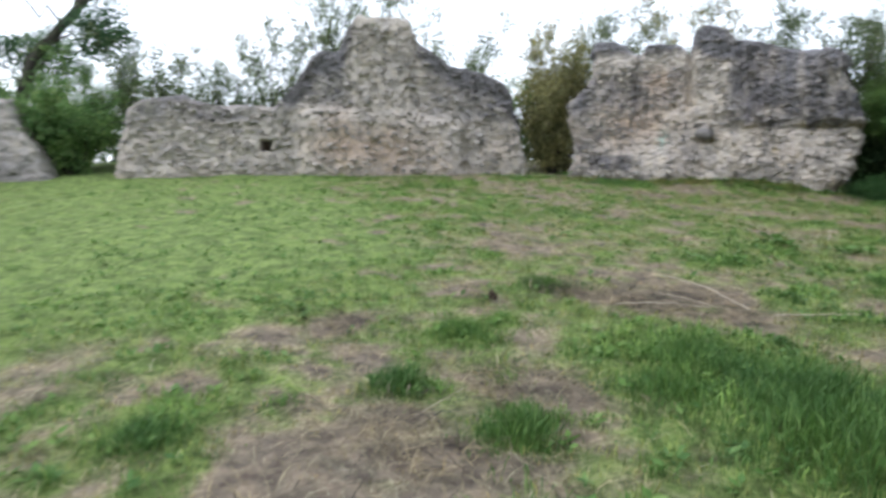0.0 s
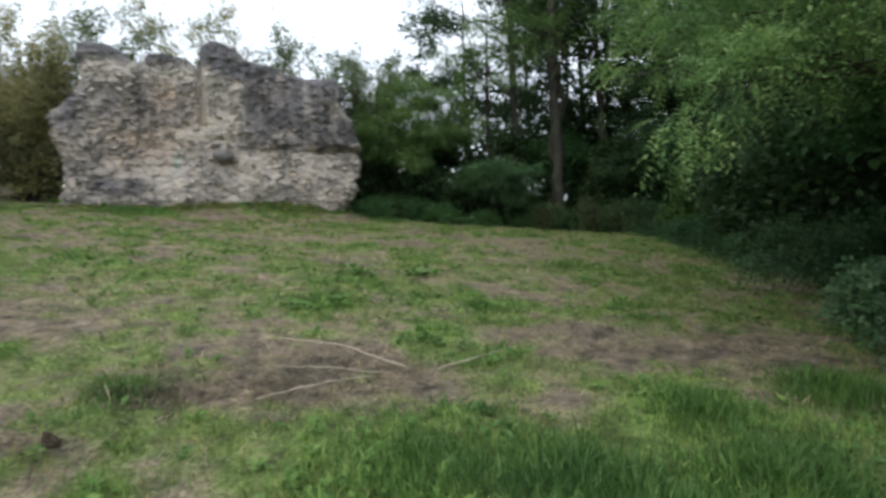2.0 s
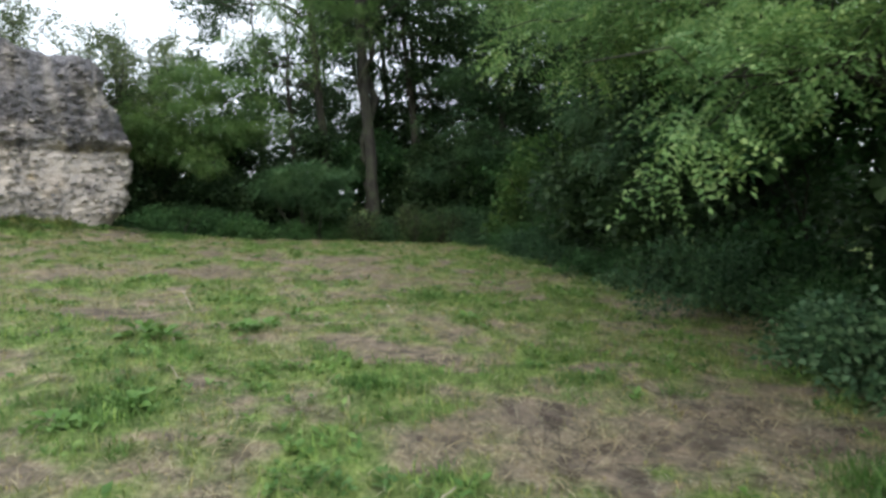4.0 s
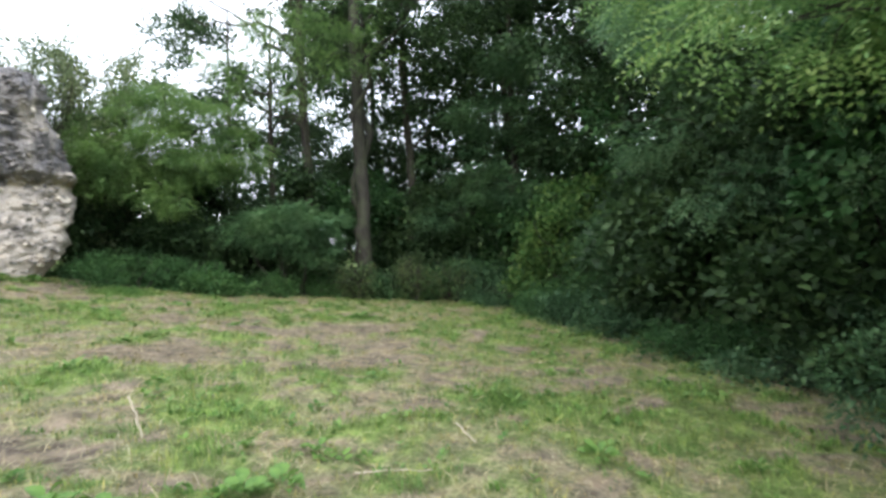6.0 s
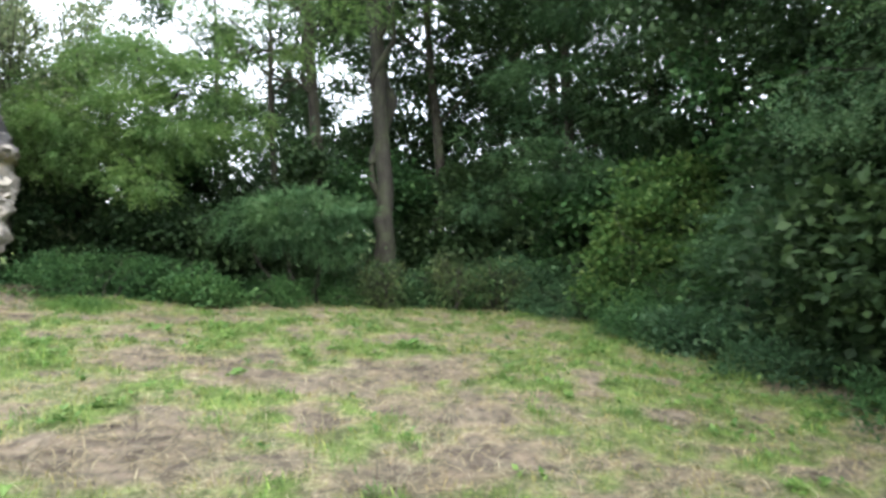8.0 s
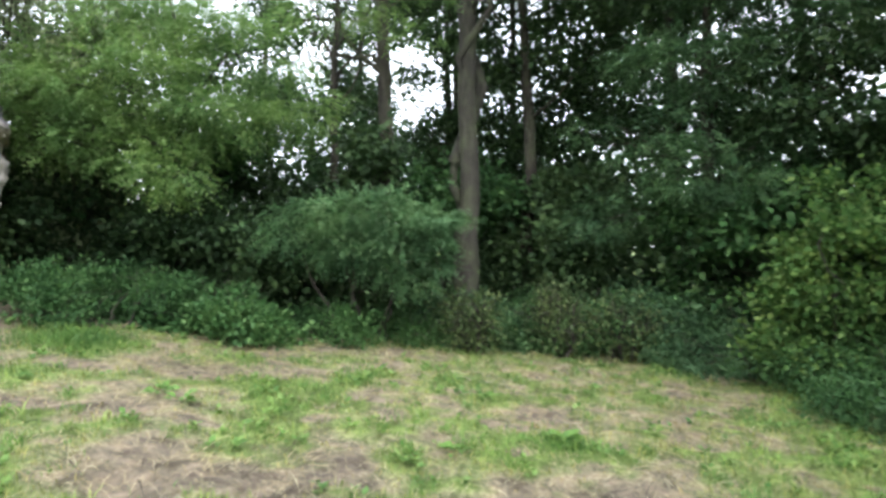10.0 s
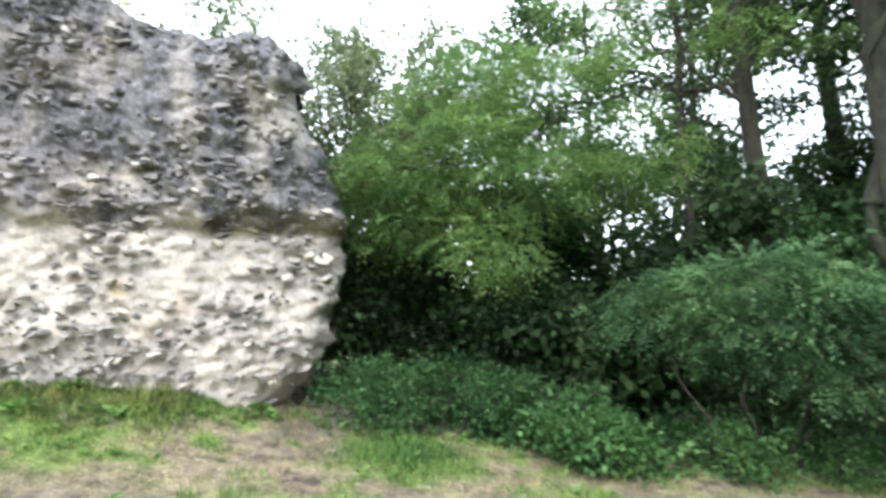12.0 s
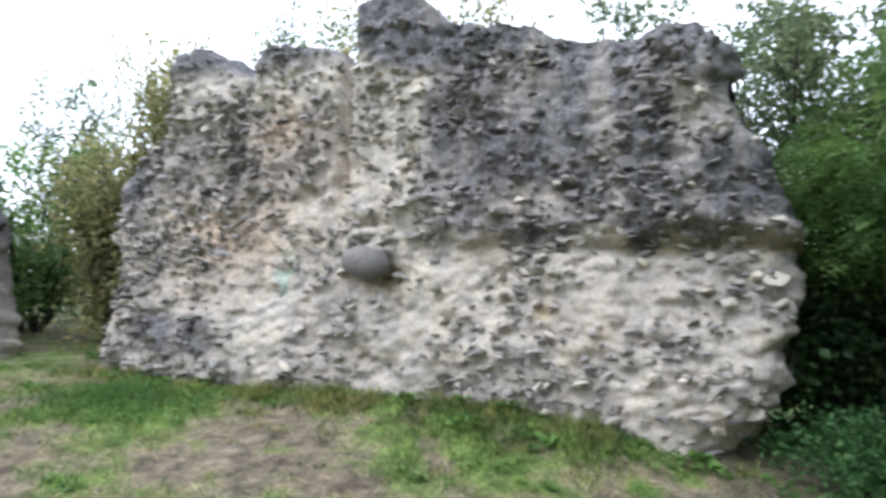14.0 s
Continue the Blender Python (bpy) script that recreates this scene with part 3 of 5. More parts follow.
wall_b, b_face = build_wall("wall_east", (NB, TB, OB), B_TOP, B_LEFT, B_RIGHT, foot_of(NB, TB, OB), 1.15, 0.024, 1, b_shape, b_crust, b_rosy, b_algae,
                           teal=lambda s, z: 0.5 * np.exp(-((s + 3.42) / 0.14) ** 2 - ((z - 2.45) / 0.22) ** 2) * (fbm(s * 9, z * 9, 5.0, 2) > -0.15),
                           ochre=lambda s, z: 0.3 * np.exp(-((s + 0.48) / 0.07) ** 2 - ((z - 2.08) / 0.09) ** 2))
tagged(wall_b, "tall ruined rubble wall of pale mortar and flint with dark lichen crust", "wall", kind="structure")

# long wall with the high broken gable
A_TOP = curve_of([(-13.1, 2.2), (-12.8, 2.6), (-12.3, 3.1), (-11.4, 3.25), (-10.4, 3.0), (-8.9, 3.05), (-8.3, 3.6), (-7.7, 4.5), (-7.5, 4.7), (-6.9, 4.8), (-6.65, 5.4), (-6.35, 5.78), (-4.85, 5.78),
                  (-4.55, 5.2), (-3.6, 4.55), (-2.5, 4.4), (-1.8, 4.1), (-1.3, 3.0), (-1.0, 2.2)])
A_LEFT = curve_of([(0.5, -13.2), (1.0, -13.1), (2.5, -12.85), (3.2, -12.6), (5.0, -12.6)])
A_RIGHT = curve_of([(0.5, -0.85), (1.4, -0.9), (2.2, -1.05), (3.0, -1.25), (4.1, -1.6), (5.5, -1.7)])


def a_shape(s, z):
    step = 0.3 * smooth(-8.2, -7.8, s) * (1 - smooth(-3.4, -3.0, s)) * (1 - smooth(2.7, 3.3, z))
    rib = 0.14 * smooth(-6.6, -6.4, s) * (1 - smooth(-4.9, -4.7, s)) * smooth(2.8, 3.3, z)
    hole = -1.0 * (np.abs(s + 9.0) < 0.16) * (np.abs(z - 2.0) < 0.17)
    return step + rib + hole


def a_crust(s, z):
    w = 0.35 * fbm(s * 1.1, z * 0.8, 52.0, 4) + 0.3 * fbm(s * 4.0, z * 1.6, 55.0, 3)
    cap = smooth(-0.85, -0.25, z - A_TOP(s)) * 0.58 + 0.55 * smooth(2.8, 3.1, z) * smooth(-4.7, -4.2, s) + 0.55 * smooth(3.0, 3.4, z) * (1 - smooth(-6.9, -6.5, s))
    pale = 0.7 * smooth(-6.6, -6.3, s) * (1 - smooth(-4.9, -4.6, s))
    return np.clip(cap - pale + 0.75 * w - 0.08, 0, 0.9)


def a_rosy(s, z):
    return 0.8 * np.exp(-((s + 5.8) / 1.7) ** 2 - ((z - 2.0) / 0.7) ** 2) + 0.3 * fbm(s, z, 61.0, 3)


wall_a, a_face = build_wall("wall_north", (NA, TA, OA), A_TOP, A_LEFT, A_RIGHT, foot_of(NA, TA, OA), 1.1, 0.05, 2, a_shape, a_crust, a_rosy, zero, 1.1, 0.03)
tagged(wall_a, "long ruined rubble wall rising to a broken gable", "wall", kind="structure")

C_TOP = curve_of([(-20, 2.6), (-16.5, 2.9), (-15.2, 3.0), (-14.9, 2.6), (-14.6, 2.0)])
wall_c, c_face = build_wall("wall_west", (NA, TA, OA - 0.1), C_TOP, curve_of([(0, -20.0), (5, -20.0)]), curve_of([(0.4, -14.4), (1.2, -14.75), (1.9, -15.05), (2.4, -15.3), (3, -15.6)]),
                            foot_of(NA, TA, OA), 1.1, 0.07, 3, zero, lambda s, z: 0.35 + 0.4 * fbm(s, z, 71.0, 3), zero, zero, 1.1, 0.04)
tagged(wall_c, "low broken end of another rubble wall", "wall", kind="structure")


def tube(points, radii, sides=8, wobble=0.0, seed=0):
    """A tapered tube along points: arrays of places and quads."""
    p, r = np.array(points, float), np.asarray(radii, float)
    d = np.gradient(p, axis=0)
    d /= np.linalg.norm(d, axis=1)[:, None] + 1e-9
    ref = np.where(np.abs(d[:, 2:3]) > 0.9, np.array([[1.0, 0, 0]]), np.array([[0, 0, 1.0]]))
    a = np.cross(d, ref)
    a /= np.linalg.norm(a, axis=1)[:, None]
    b = np.cross(d, a)
    th = np.linspace(0, 2 * np.pi, sides, endpoint=False)
    rr = r[:, None] * (1 + wobble * value_noise(np.cos(th)[None] * 2 + seed, np.sin(th)[None] * 2, np.arange(len(p))[:, None] * 0.7))
    v = p[:, None] + rr[..., None] * (a[:, None] * np.cos(th)[None, :, None] + b[:, None] * np.sin(th)[None, :, None])
    i = np.arange(len(p) * sides).reshape(len(p), sides)
    j = np.roll(i, -1, axis=1)
    q = np.stack([i[:-1], j[:-1], j[1:], i[1:]], -1).reshape(-1, 4)
    return v.reshape(-1, 3), q


def bend(a, b, sag, seed, steps=9):
    """A wandering line from a to b that bows by sag."""
    r = np.random.default_rng(seed)
    t = np.linspace(0, 1, steps)[:, None]
    p = np.array(a) * (1 - t) + np.array(b) * t
    p[:, 2] += sag * np.sin(np.pi * t[:, 0])
    size = np.linalg.norm(np.array(b) - np.array(a)) * 0.035
    p[1:-1] += r.normal(size=(steps - 2, 3)) * size
    return p


def unit(v):
    return v / (np.linalg.norm(v, axis=-1, keepdims=True) + 1e-9)


def leaves_at(pos, aim, normal, length, width):
    """Rhombic leaves, folded a little along the midrib: 4 corners each."""
    side = unit(np.cross(aim, normal))
    mid = pos + aim * length[:, None] * 0.45
    up = unit(np.cross(side, aim))
    v = np.stack([pos, mid + side * width[:, None] * 0.5 + up * width[:, None] * 0.12, pos + aim * length[:, None], mid - side * width[:, None] * 0.5 + up * width[:, None] * 0.12], 1)
    return v.reshape(-1, 3)


def foliage(clumps, sprays, seed, kind="pinnate", leaf=0.05, spread=0.34, droop=0.25, tuft=26):
    """Leaves on sprays round clumps (x, y, z, rx, ry, rz): the sprays sit mostly in the outer shell, in uneven tufts."""
    r = np.random.default_rng(seed)
    c = np.array(clumps, float)
    vol = c[:, 3] * c[:, 4] * c[:, 5]
    k = r.choice(len(c), size=sprays, p=vol ** 0.75 / (vol ** 0.75).sum())
    tufts = max(4, int(sprays / tuft))
    tk = r.choice(len(c), size=tufts, p=vol ** 0.75 / (vol ** 0.75).sum())
    td = unit(r.normal(size=(tufts, 3)))
    tp = c[tk, :3] + td * c[tk, 3:] * (r.uniform(0.25, 1.0, tufts) ** 0.45)[:, None]
    own = r.integers(tufts, size=sprays)
    off = unit(r.normal(size=(sprays, 3))) * (r.uniform(0, 1, sprays) ** 0.5)[:, None] * spread * np.array([1, 1, 0.45])
    pos = tp[own] + off
    out = unit(unit(off) * np.array([1, 1, 0.5]) + 0.7 * td[own] + r.normal(size=(sprays, 3)) * 0.4)
    out[:, 2] -= droop
    out = unit(out)
    if kind == "pinnate":
        per, rows = 11, []
        stem = leaf * r.uniform(4.0, 6.0, sprays)
        nrm = unit(np.array([0, 0, 1.0]) + r.normal(size=(sprays, 3)) * 0.45)
        side = unit(np.cross(out, nrm))
        for i in range(per):
            f = 1.0 if i == per - 1 else 0.15 + 0.8 * (i // 2) / 5
            sg = 0 if i == per - 1 else (1 if i % 2 else -1)
            base = pos + out * (stem * f)[:, None]
            base[:, 2] -= 0.18 * stem * f * f
            aim = unit(out * 0.45 + side * sg + r.normal(size=(sprays, 3)) * 0.15)
            size = leaf * r.uniform(0.8, 1.15, sprays)
            rows.append(leaves_at(base, aim, unit(nrm + r.normal(size=(sprays, 3)) * 0.2), size, size * 0.48))
        verts = np.concatenate(rows)
    else:
        per, rows = 6, []
        for i in range(per):
            base = pos + r.normal(size=(sprays, 3)) * leaf * 1.1
            aim = unit(out + r.normal(size=(sprays, 3)) * 0.6)
            size = leaf * r.uniform(0.7, 1.4, sprays)
            rows.append(leaves_at(base, aim, unit(np.array([0, 0, 1.0]) + r.normal(size=(sprays, 3)) * 0.55), size, size * (0.75 if kind == "broad" else 0.35)))
        verts = np.concatenate(rows)
    return verts, np.arange(len(verts)).reshape(-1, 4)


def join(parts):
    vs, fs, base = [], [], 0
    for v, f in parts:
        vs.append(v)
        fs.append(f + base)
        base += len(v)
    return np.concatenate(vs), np.concatenate(fs)


def tree(name, label, base, trunk_line, radii, clumps, sprays, seed, leaf_mat, bark, kind="broad", leaf=0.08, spread=0.4, droop=0.2, limbs=6, forks=(), category="tree", group=""):
    """A tree as a thing: an Empty at its foot, trunk, limbs to its clumps, crown. Places are relative to the foot."""
    x, y = base
    z = float(surface_z(x, y)) - 0.1
    root = tagged(new(name), label, category, group)
    root.matrix_world = pose(x, y, z)
    line = np.array(trunk_line, float)
    tt = np.linspace(0, 1, len(line))
    fine = np.stack([np.interp(np.linspace(0, 1, 18), tt, line[:, a]) for a in range(3)], 1)
    r = np.random.default_rng(seed)
    fine[1:-1, :2] += r.normal(size=(16, 2)) * radii[0] * 0.12
    rad = np.interp(np.linspace(0, 1, 18), np.linspace(0, 1, len(radii)), radii)
    rad[0] *= 1.35
    part("trunk", mesh_from("trunk", *tube(fine, rad, 12, 0.12, seed), True), bark, root)
    for k, (a, b, ra) in enumerate(forks):
        pts = bend(a, b, 0.15, seed + 50 + k)
        part("limb", mesh_from("limb", *tube(pts, np.linspace(ra, ra * 0.4, len(pts)), 8, 0.1, k), True), bark, root)
    order = r.permutation(len(clumps))[:limbs]
    for k in order:
        tip = np.array(clumps[k][:3])
        at = fine[int(np.clip(np.searchsorted(fine[:, 2], tip[2] * 0.72), 2, 15))]
        pts = bend(at, tip, 0.2, seed + 90 + int(k))
        limb = part("limb", mesh_from("limb", *tube(pts, np.linspace(max(0.02, radii[-1] * 0.9), 0.008, len(pts)), 6), True), bark, root)
        for w in range(4):
            e = tip + r.normal(size=3) * np.array(clumps[k][3:]) * 0.6
            tw = bend(pts[4 + w], e, 0.08, seed + 300 + int(k) * 7 + w, 6)
            part("twig", mesh_from("twig", *tube(tw, np.linspace(0.012, 0.004, 6), 4), True), bark, limb)
    part("crown", mesh_from("crown", *foliage(clumps, sprays, seed + 5, kind, leaf, spread, droop)), leaf_mat, root)
    return root


def bush(name, label, base, clumps, sprays, seed, leaf_mat, kind="broad", leaf=0.06, spread=0.28, droop=0.15, stems=7, bark=None, category="bush", group="", tuft=26):
    """A bush: stems fanning from its foot and a foliage mesh. Clumps are relative to the foot."""
    x, y = base
    z = float(surface_z(x, y)) - 0.05
    root = tagged(new(name), label, category, group)
    root.matrix_world = pose(x, y, z)
    r = np.random.default_rng(seed)
    for k in range(stems):
        c = np.array(clumps[k % len(clumps)])
        tip = c[:3] + r.normal(size=3) * c[3:] * 0.35
        foot = np.array([r.normal() * 0.12, r.normal() * 0.12, 0]) + np.array([c[0], c[1], 0]) * 0.3
        pts = bend(foot, tip, 0.12, seed + k)
        stem = [tube(pts, np.linspace(0.022, 0.006, len(pts)), 6)]
        for w in range(5 if tuft < 20 else 2):
            side = pts[3 + w] + unit(r.normal(size=3) + np.array([0, 0, 0.5])) * r.uniform(0.25, 0.6)
            stem.append(tube(bend(pts[3 + w], side, 0.05, seed + 70 * k + w, 5), np.linspace(0.008, 0.003, 5), 4))
        part("stem", mesh_from("stem", *join(stem), True), bark or BARK_DARK, root)
    part("foliage", mesh_from("foliage", *foliage(clumps, sprays, seed + 9, kind, leaf, spread, droop, tuft)), leaf_mat, root)
    return root


def straggler(label, base, h, w, leaves, seed, mat, stems=10, leaf=0.085, group=""):
    """A thin twiggy shrub: stems fanning from the foot, side twigs along them, leaves strung on the twigs."""
    x, y = base
    root = tagged(new("shrub"), label, "shrub", group)
    root.matrix_world = pose(x, y, float(surface_z(x, y)) - 0.05)
    r = np.random.default_rng(seed)
    at, aim = [], []
    per = max(4, int(leaves / (stems * 16)))
    for k in range(stems):
        a, reach = r.uniform(0, 2 * math.pi), w * math.sqrt(r.uniform(0.05, 1.0))
        out = np.array([math.cos(a), math.sin(a), 0.0])
        tip = out * reach + np.array([0, 0, h * r.uniform(0.55, 1.0)])
        pts = bend(out * 0.12, tip, 0.04 * h, seed * 13 + k, 12)
        stem = [tube(pts, np.linspace(0.03, 0.006, 12), 6)]
        for q in range(16):
            f = r.uniform(0.06, 1.0) ** 0.9 * 10.99
            p = pts[int(f)] + (pts[min(int(f) + 1, 11)] - pts[int(f)]) * (f % 1)
            d = unit(out * 0.35 + r.normal(size=3) * 0.6 + np.array([0, 0, 0.65]))
            length = r.uniform(0.45, 1.1) * min(1.0, 0.35 + h / 6) * (1.15 - 0.45 * f / 11)
            twig = bend(p, p + d * length, 0.06, seed * 77 + k * 16 + q, 5)
            stem.append(tube(twig, np.linspace(0.009, 0.003, 5), 4))
            g = r.uniform(0.1, 1.05, per)[:, None]
            at.append(p + d * length * g + r.normal(size=(per, 3)) * 0.11)
            aim.append(unit(d * 0.4 + r.normal(size=(per, 3)) * 0.6))
        part("stem", mesh_from("stem", *join(stem), True), BARK_DARK, root)
    at, aim = np.concatenate(at), np.concatenate(aim)
    size = leaf * r.uniform(0.6, 1.4, len(at))
    v = leaves_at(at, aim, unit(np.array([0, 0, 1.0]) + r.normal(size=(len(at), 3)) * 0.6), size, size * 0.62)
    part("foliage", mesh_from("foliage", v, np.arange(len(v)).reshape(-1, 4)), mat, root)
    return root


OLIVE_PLACES = [(0.95, 9.35, 0.95, 0.45), (1.75, 9.6, 0.8, 0.4), (-0.35, 9.2, 0.7, 0.35)]


def heap(r, count, box, size):
    """Random clumps in a box (x0, x1, y0, y1, z0, z1)."""
    x0, x1, y0, y1, z0, z1 = box
    return [(r.uniform(x0, x1), r.uniform(y0, y1), r.uniform(z0, z1), size * r.uniform(0.7, 1.3), size * r.uniform(0.7, 1.3), size * r.uniform(0.5, 0.9)) for _ in range(count)]


TR = np.random.default_rng(21)

# ---- trees and bushes of the wood ----
tree("tree", "tall grey-barked forked tree at the edge of the wood", (-0.44, 10.95), [(0, 0, 0), (0.0, 0, 2.5), (-0.05, 0, 5), (-0.1, 0.1, 8), (0, 0.1, 13)], [0.18, 0.165, 0.15, 0.11, 0.05],
     heap(TR, 18, (-1.2, 3.2, -1.4, 1.6, 5.6, 12), 0.95), 3300, 101, LEAF_DARK, BARK, "broad", 0.09, 0.5, 0.2, 7, [((-0.05, 0, 4.2), (0.75, -0.2, 7.8), 0.07), ((-0.03, 0.06, 0.7), (-0.24, 0.2, 3.0), 0.15), ((-0.24, 0.2, 2.9), (-0.3, 0.25, 11.5), 0.125)])
tree("tree", "slender dark tree with level side branches", (-1.9, 11.1), [(0, 0, 0), (0.05, 0, 3), (-0.05, 0, 6), (0, 0, 12)], [0.13, 0.12, 0.1, 0.05],
     heap(TR, 13, (-2.6, 1.2, -1.2, 1.2, 5.0, 11), 0.7), 1900, 102, LEAF_DARK, BARK_DARK, "pinnate", 0.05, 0.5, 0.25, 8, [((0, 0, 6.5), (-2.6, -0.4, 7.0), 0.05), ((0, 0, 5.2), (-1.9, -0.4, 4.9), 0.035)])
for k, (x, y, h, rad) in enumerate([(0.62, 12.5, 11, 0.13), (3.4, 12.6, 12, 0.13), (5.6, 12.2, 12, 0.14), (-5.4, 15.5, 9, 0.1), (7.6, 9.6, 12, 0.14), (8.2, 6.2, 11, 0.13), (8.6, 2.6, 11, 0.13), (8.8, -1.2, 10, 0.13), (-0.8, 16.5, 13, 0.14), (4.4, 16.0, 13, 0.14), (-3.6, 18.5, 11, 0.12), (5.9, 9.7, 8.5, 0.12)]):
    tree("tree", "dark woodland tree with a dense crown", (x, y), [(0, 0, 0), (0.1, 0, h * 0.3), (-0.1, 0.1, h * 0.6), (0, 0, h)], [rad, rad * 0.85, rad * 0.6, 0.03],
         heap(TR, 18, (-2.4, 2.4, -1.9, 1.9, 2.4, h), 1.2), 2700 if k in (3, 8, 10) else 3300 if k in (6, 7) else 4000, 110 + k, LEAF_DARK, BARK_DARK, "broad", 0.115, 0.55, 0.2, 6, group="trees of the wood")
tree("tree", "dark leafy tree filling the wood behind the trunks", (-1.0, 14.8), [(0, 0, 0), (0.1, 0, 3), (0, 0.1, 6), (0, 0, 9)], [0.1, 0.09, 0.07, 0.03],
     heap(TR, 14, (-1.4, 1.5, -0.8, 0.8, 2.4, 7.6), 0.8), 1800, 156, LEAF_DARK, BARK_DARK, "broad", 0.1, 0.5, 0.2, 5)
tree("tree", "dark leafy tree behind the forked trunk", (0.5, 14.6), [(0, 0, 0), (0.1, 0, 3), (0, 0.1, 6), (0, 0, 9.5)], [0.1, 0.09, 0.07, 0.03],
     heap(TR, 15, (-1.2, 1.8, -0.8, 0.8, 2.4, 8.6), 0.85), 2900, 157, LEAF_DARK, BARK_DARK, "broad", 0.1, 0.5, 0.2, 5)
tree("tree", "young pale-green locust tree with feathery leaves beside the wall", (-4.6, 10.0), [(0, 0, 0), (0.1, -0.3, 1.6), (0.2, -0.8, 3.0), (0.1, -1.0, 4.4)], [0.06, 0.055, 0.04, 0.02],
     [(-0.2, -1.7, 3.0, 1.1, 0.8, 0.5), (0.7, -1.6, 2.7, 1.0, 0.7, 0.4), (-1.0, -1.6, 2.6, 0.8, 0.6, 0.45), (0.0, -1.2, 4.0, 1.2, 0.8, 0.4), (1.1, -1.1, 3.6, 1.0, 0.7, 0.4), (-1.1, -1.1, 3.5, 0.8, 0.7, 0.45), (0.75, -2.2, 1.95, 0.35, 0.3, 0.25), (0.3, -1.9, 2.3, 0.6, 0.4, 0.3), (1.6, -0.5, 3.0, 0.8, 0.7, 0.4), (-0.6, -0.5, 4.5, 0.9, 0.8, 0.35), (-1.4, -1.7, 3.1, 0.5, 0.5, 0.4), (-0.6, -2.0, 2.3, 0.6, 0.4, 0.3)],
     6800, 131, LEAF_LIGHT, BARK_DARK, "pinnate", 0.05, 0.3, 0.3, 8)
bush("shrub", "shrub under the locust tree, its shade put into dark leaf colour", (-4.9, 9.3), heap(TR, 10, (-1.4, 1.8, -0.3, 0.5, 0.2, 1.7), 0.6), 2600, 139, LEAF_DARK, "broad", 0.09, 0.4)
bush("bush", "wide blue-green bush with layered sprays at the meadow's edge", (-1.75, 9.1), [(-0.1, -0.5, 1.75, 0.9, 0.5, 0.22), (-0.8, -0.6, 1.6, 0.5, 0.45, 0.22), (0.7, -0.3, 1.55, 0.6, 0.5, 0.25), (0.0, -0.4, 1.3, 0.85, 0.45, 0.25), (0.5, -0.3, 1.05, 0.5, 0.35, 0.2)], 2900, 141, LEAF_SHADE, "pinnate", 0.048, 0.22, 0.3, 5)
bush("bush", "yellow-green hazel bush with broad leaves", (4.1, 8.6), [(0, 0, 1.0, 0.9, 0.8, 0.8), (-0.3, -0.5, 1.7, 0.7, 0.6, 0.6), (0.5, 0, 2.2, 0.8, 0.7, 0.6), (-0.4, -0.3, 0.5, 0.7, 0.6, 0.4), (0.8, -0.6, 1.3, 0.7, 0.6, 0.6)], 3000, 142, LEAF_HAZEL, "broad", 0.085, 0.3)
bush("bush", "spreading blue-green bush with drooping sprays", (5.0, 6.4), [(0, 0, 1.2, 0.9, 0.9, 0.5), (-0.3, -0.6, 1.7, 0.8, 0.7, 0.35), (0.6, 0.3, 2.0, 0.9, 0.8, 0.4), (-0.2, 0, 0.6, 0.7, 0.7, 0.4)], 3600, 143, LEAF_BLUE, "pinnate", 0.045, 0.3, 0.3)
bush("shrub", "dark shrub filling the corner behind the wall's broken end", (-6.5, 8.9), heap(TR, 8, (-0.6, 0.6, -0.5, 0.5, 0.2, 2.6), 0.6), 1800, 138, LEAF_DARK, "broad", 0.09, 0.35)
HEDGE = [(-5.6, 8.0), (-4.6, 7.75), (-3.7, 8.15), (-2.7, 8.75), (-1.6, 9.35), (-0.6, 9.6), (0.4, 9.75), (1.4, 10.1), (2.4, 10.0), (3.2, 9.0), (3.9, 7.3), (4.35, 6.0), (4.8, 4.6), (5.2, 3.2), (5.55, 1.8), (5.85, 0.5), (6.15, -0.8), (6.4, -2.1), (6.6, -3.4), (6.9, -4.8)]
for k, (x, y) in enumerate(HEDGE):
    big = 1.0 if k < 9 else 1.1
    bush("bramble", "low tangle of nettles and brambles edging the meadow", (x, y), heap(TR, 8, (-0.95, 0.95, -0.4, 0.6, 0.0, float(TR.uniform(0.35, 1.15)) * (0.55 if k < 5 else 0.85 if k < 15 else 0.6)), (0.32 if k < 5 else 0.4) * big), 1900, 160 + k, (LEAF_NETTLE if k < 9 else LEAF_BLUE, LEAF_NETTLE, LEAF_SILVER if k > 12 else LEAF_BLUE)[k % 3] if k != 2 else LEAF_NETTLE, ("slim", "slim", "broad")[k % 3], 0.06, 0.24, 0.1, 4, category="undergrowth", group="undergrowth along the wood", tuft=11)
for k, (x, y, h, w) in enumerate(OLIVE_PLACES):
    straggler("twiggy olive-green bramble arching over the meadow's edge", (x, y), h, w, 2600, 190 + k, LEAF_OLIVE, 9, 0.055, "twiggy brambles")
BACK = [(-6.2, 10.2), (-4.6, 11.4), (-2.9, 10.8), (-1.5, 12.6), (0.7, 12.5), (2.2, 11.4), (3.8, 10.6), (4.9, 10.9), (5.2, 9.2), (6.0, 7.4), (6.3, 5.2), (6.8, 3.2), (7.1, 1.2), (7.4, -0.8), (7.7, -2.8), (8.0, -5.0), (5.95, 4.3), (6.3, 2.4)]
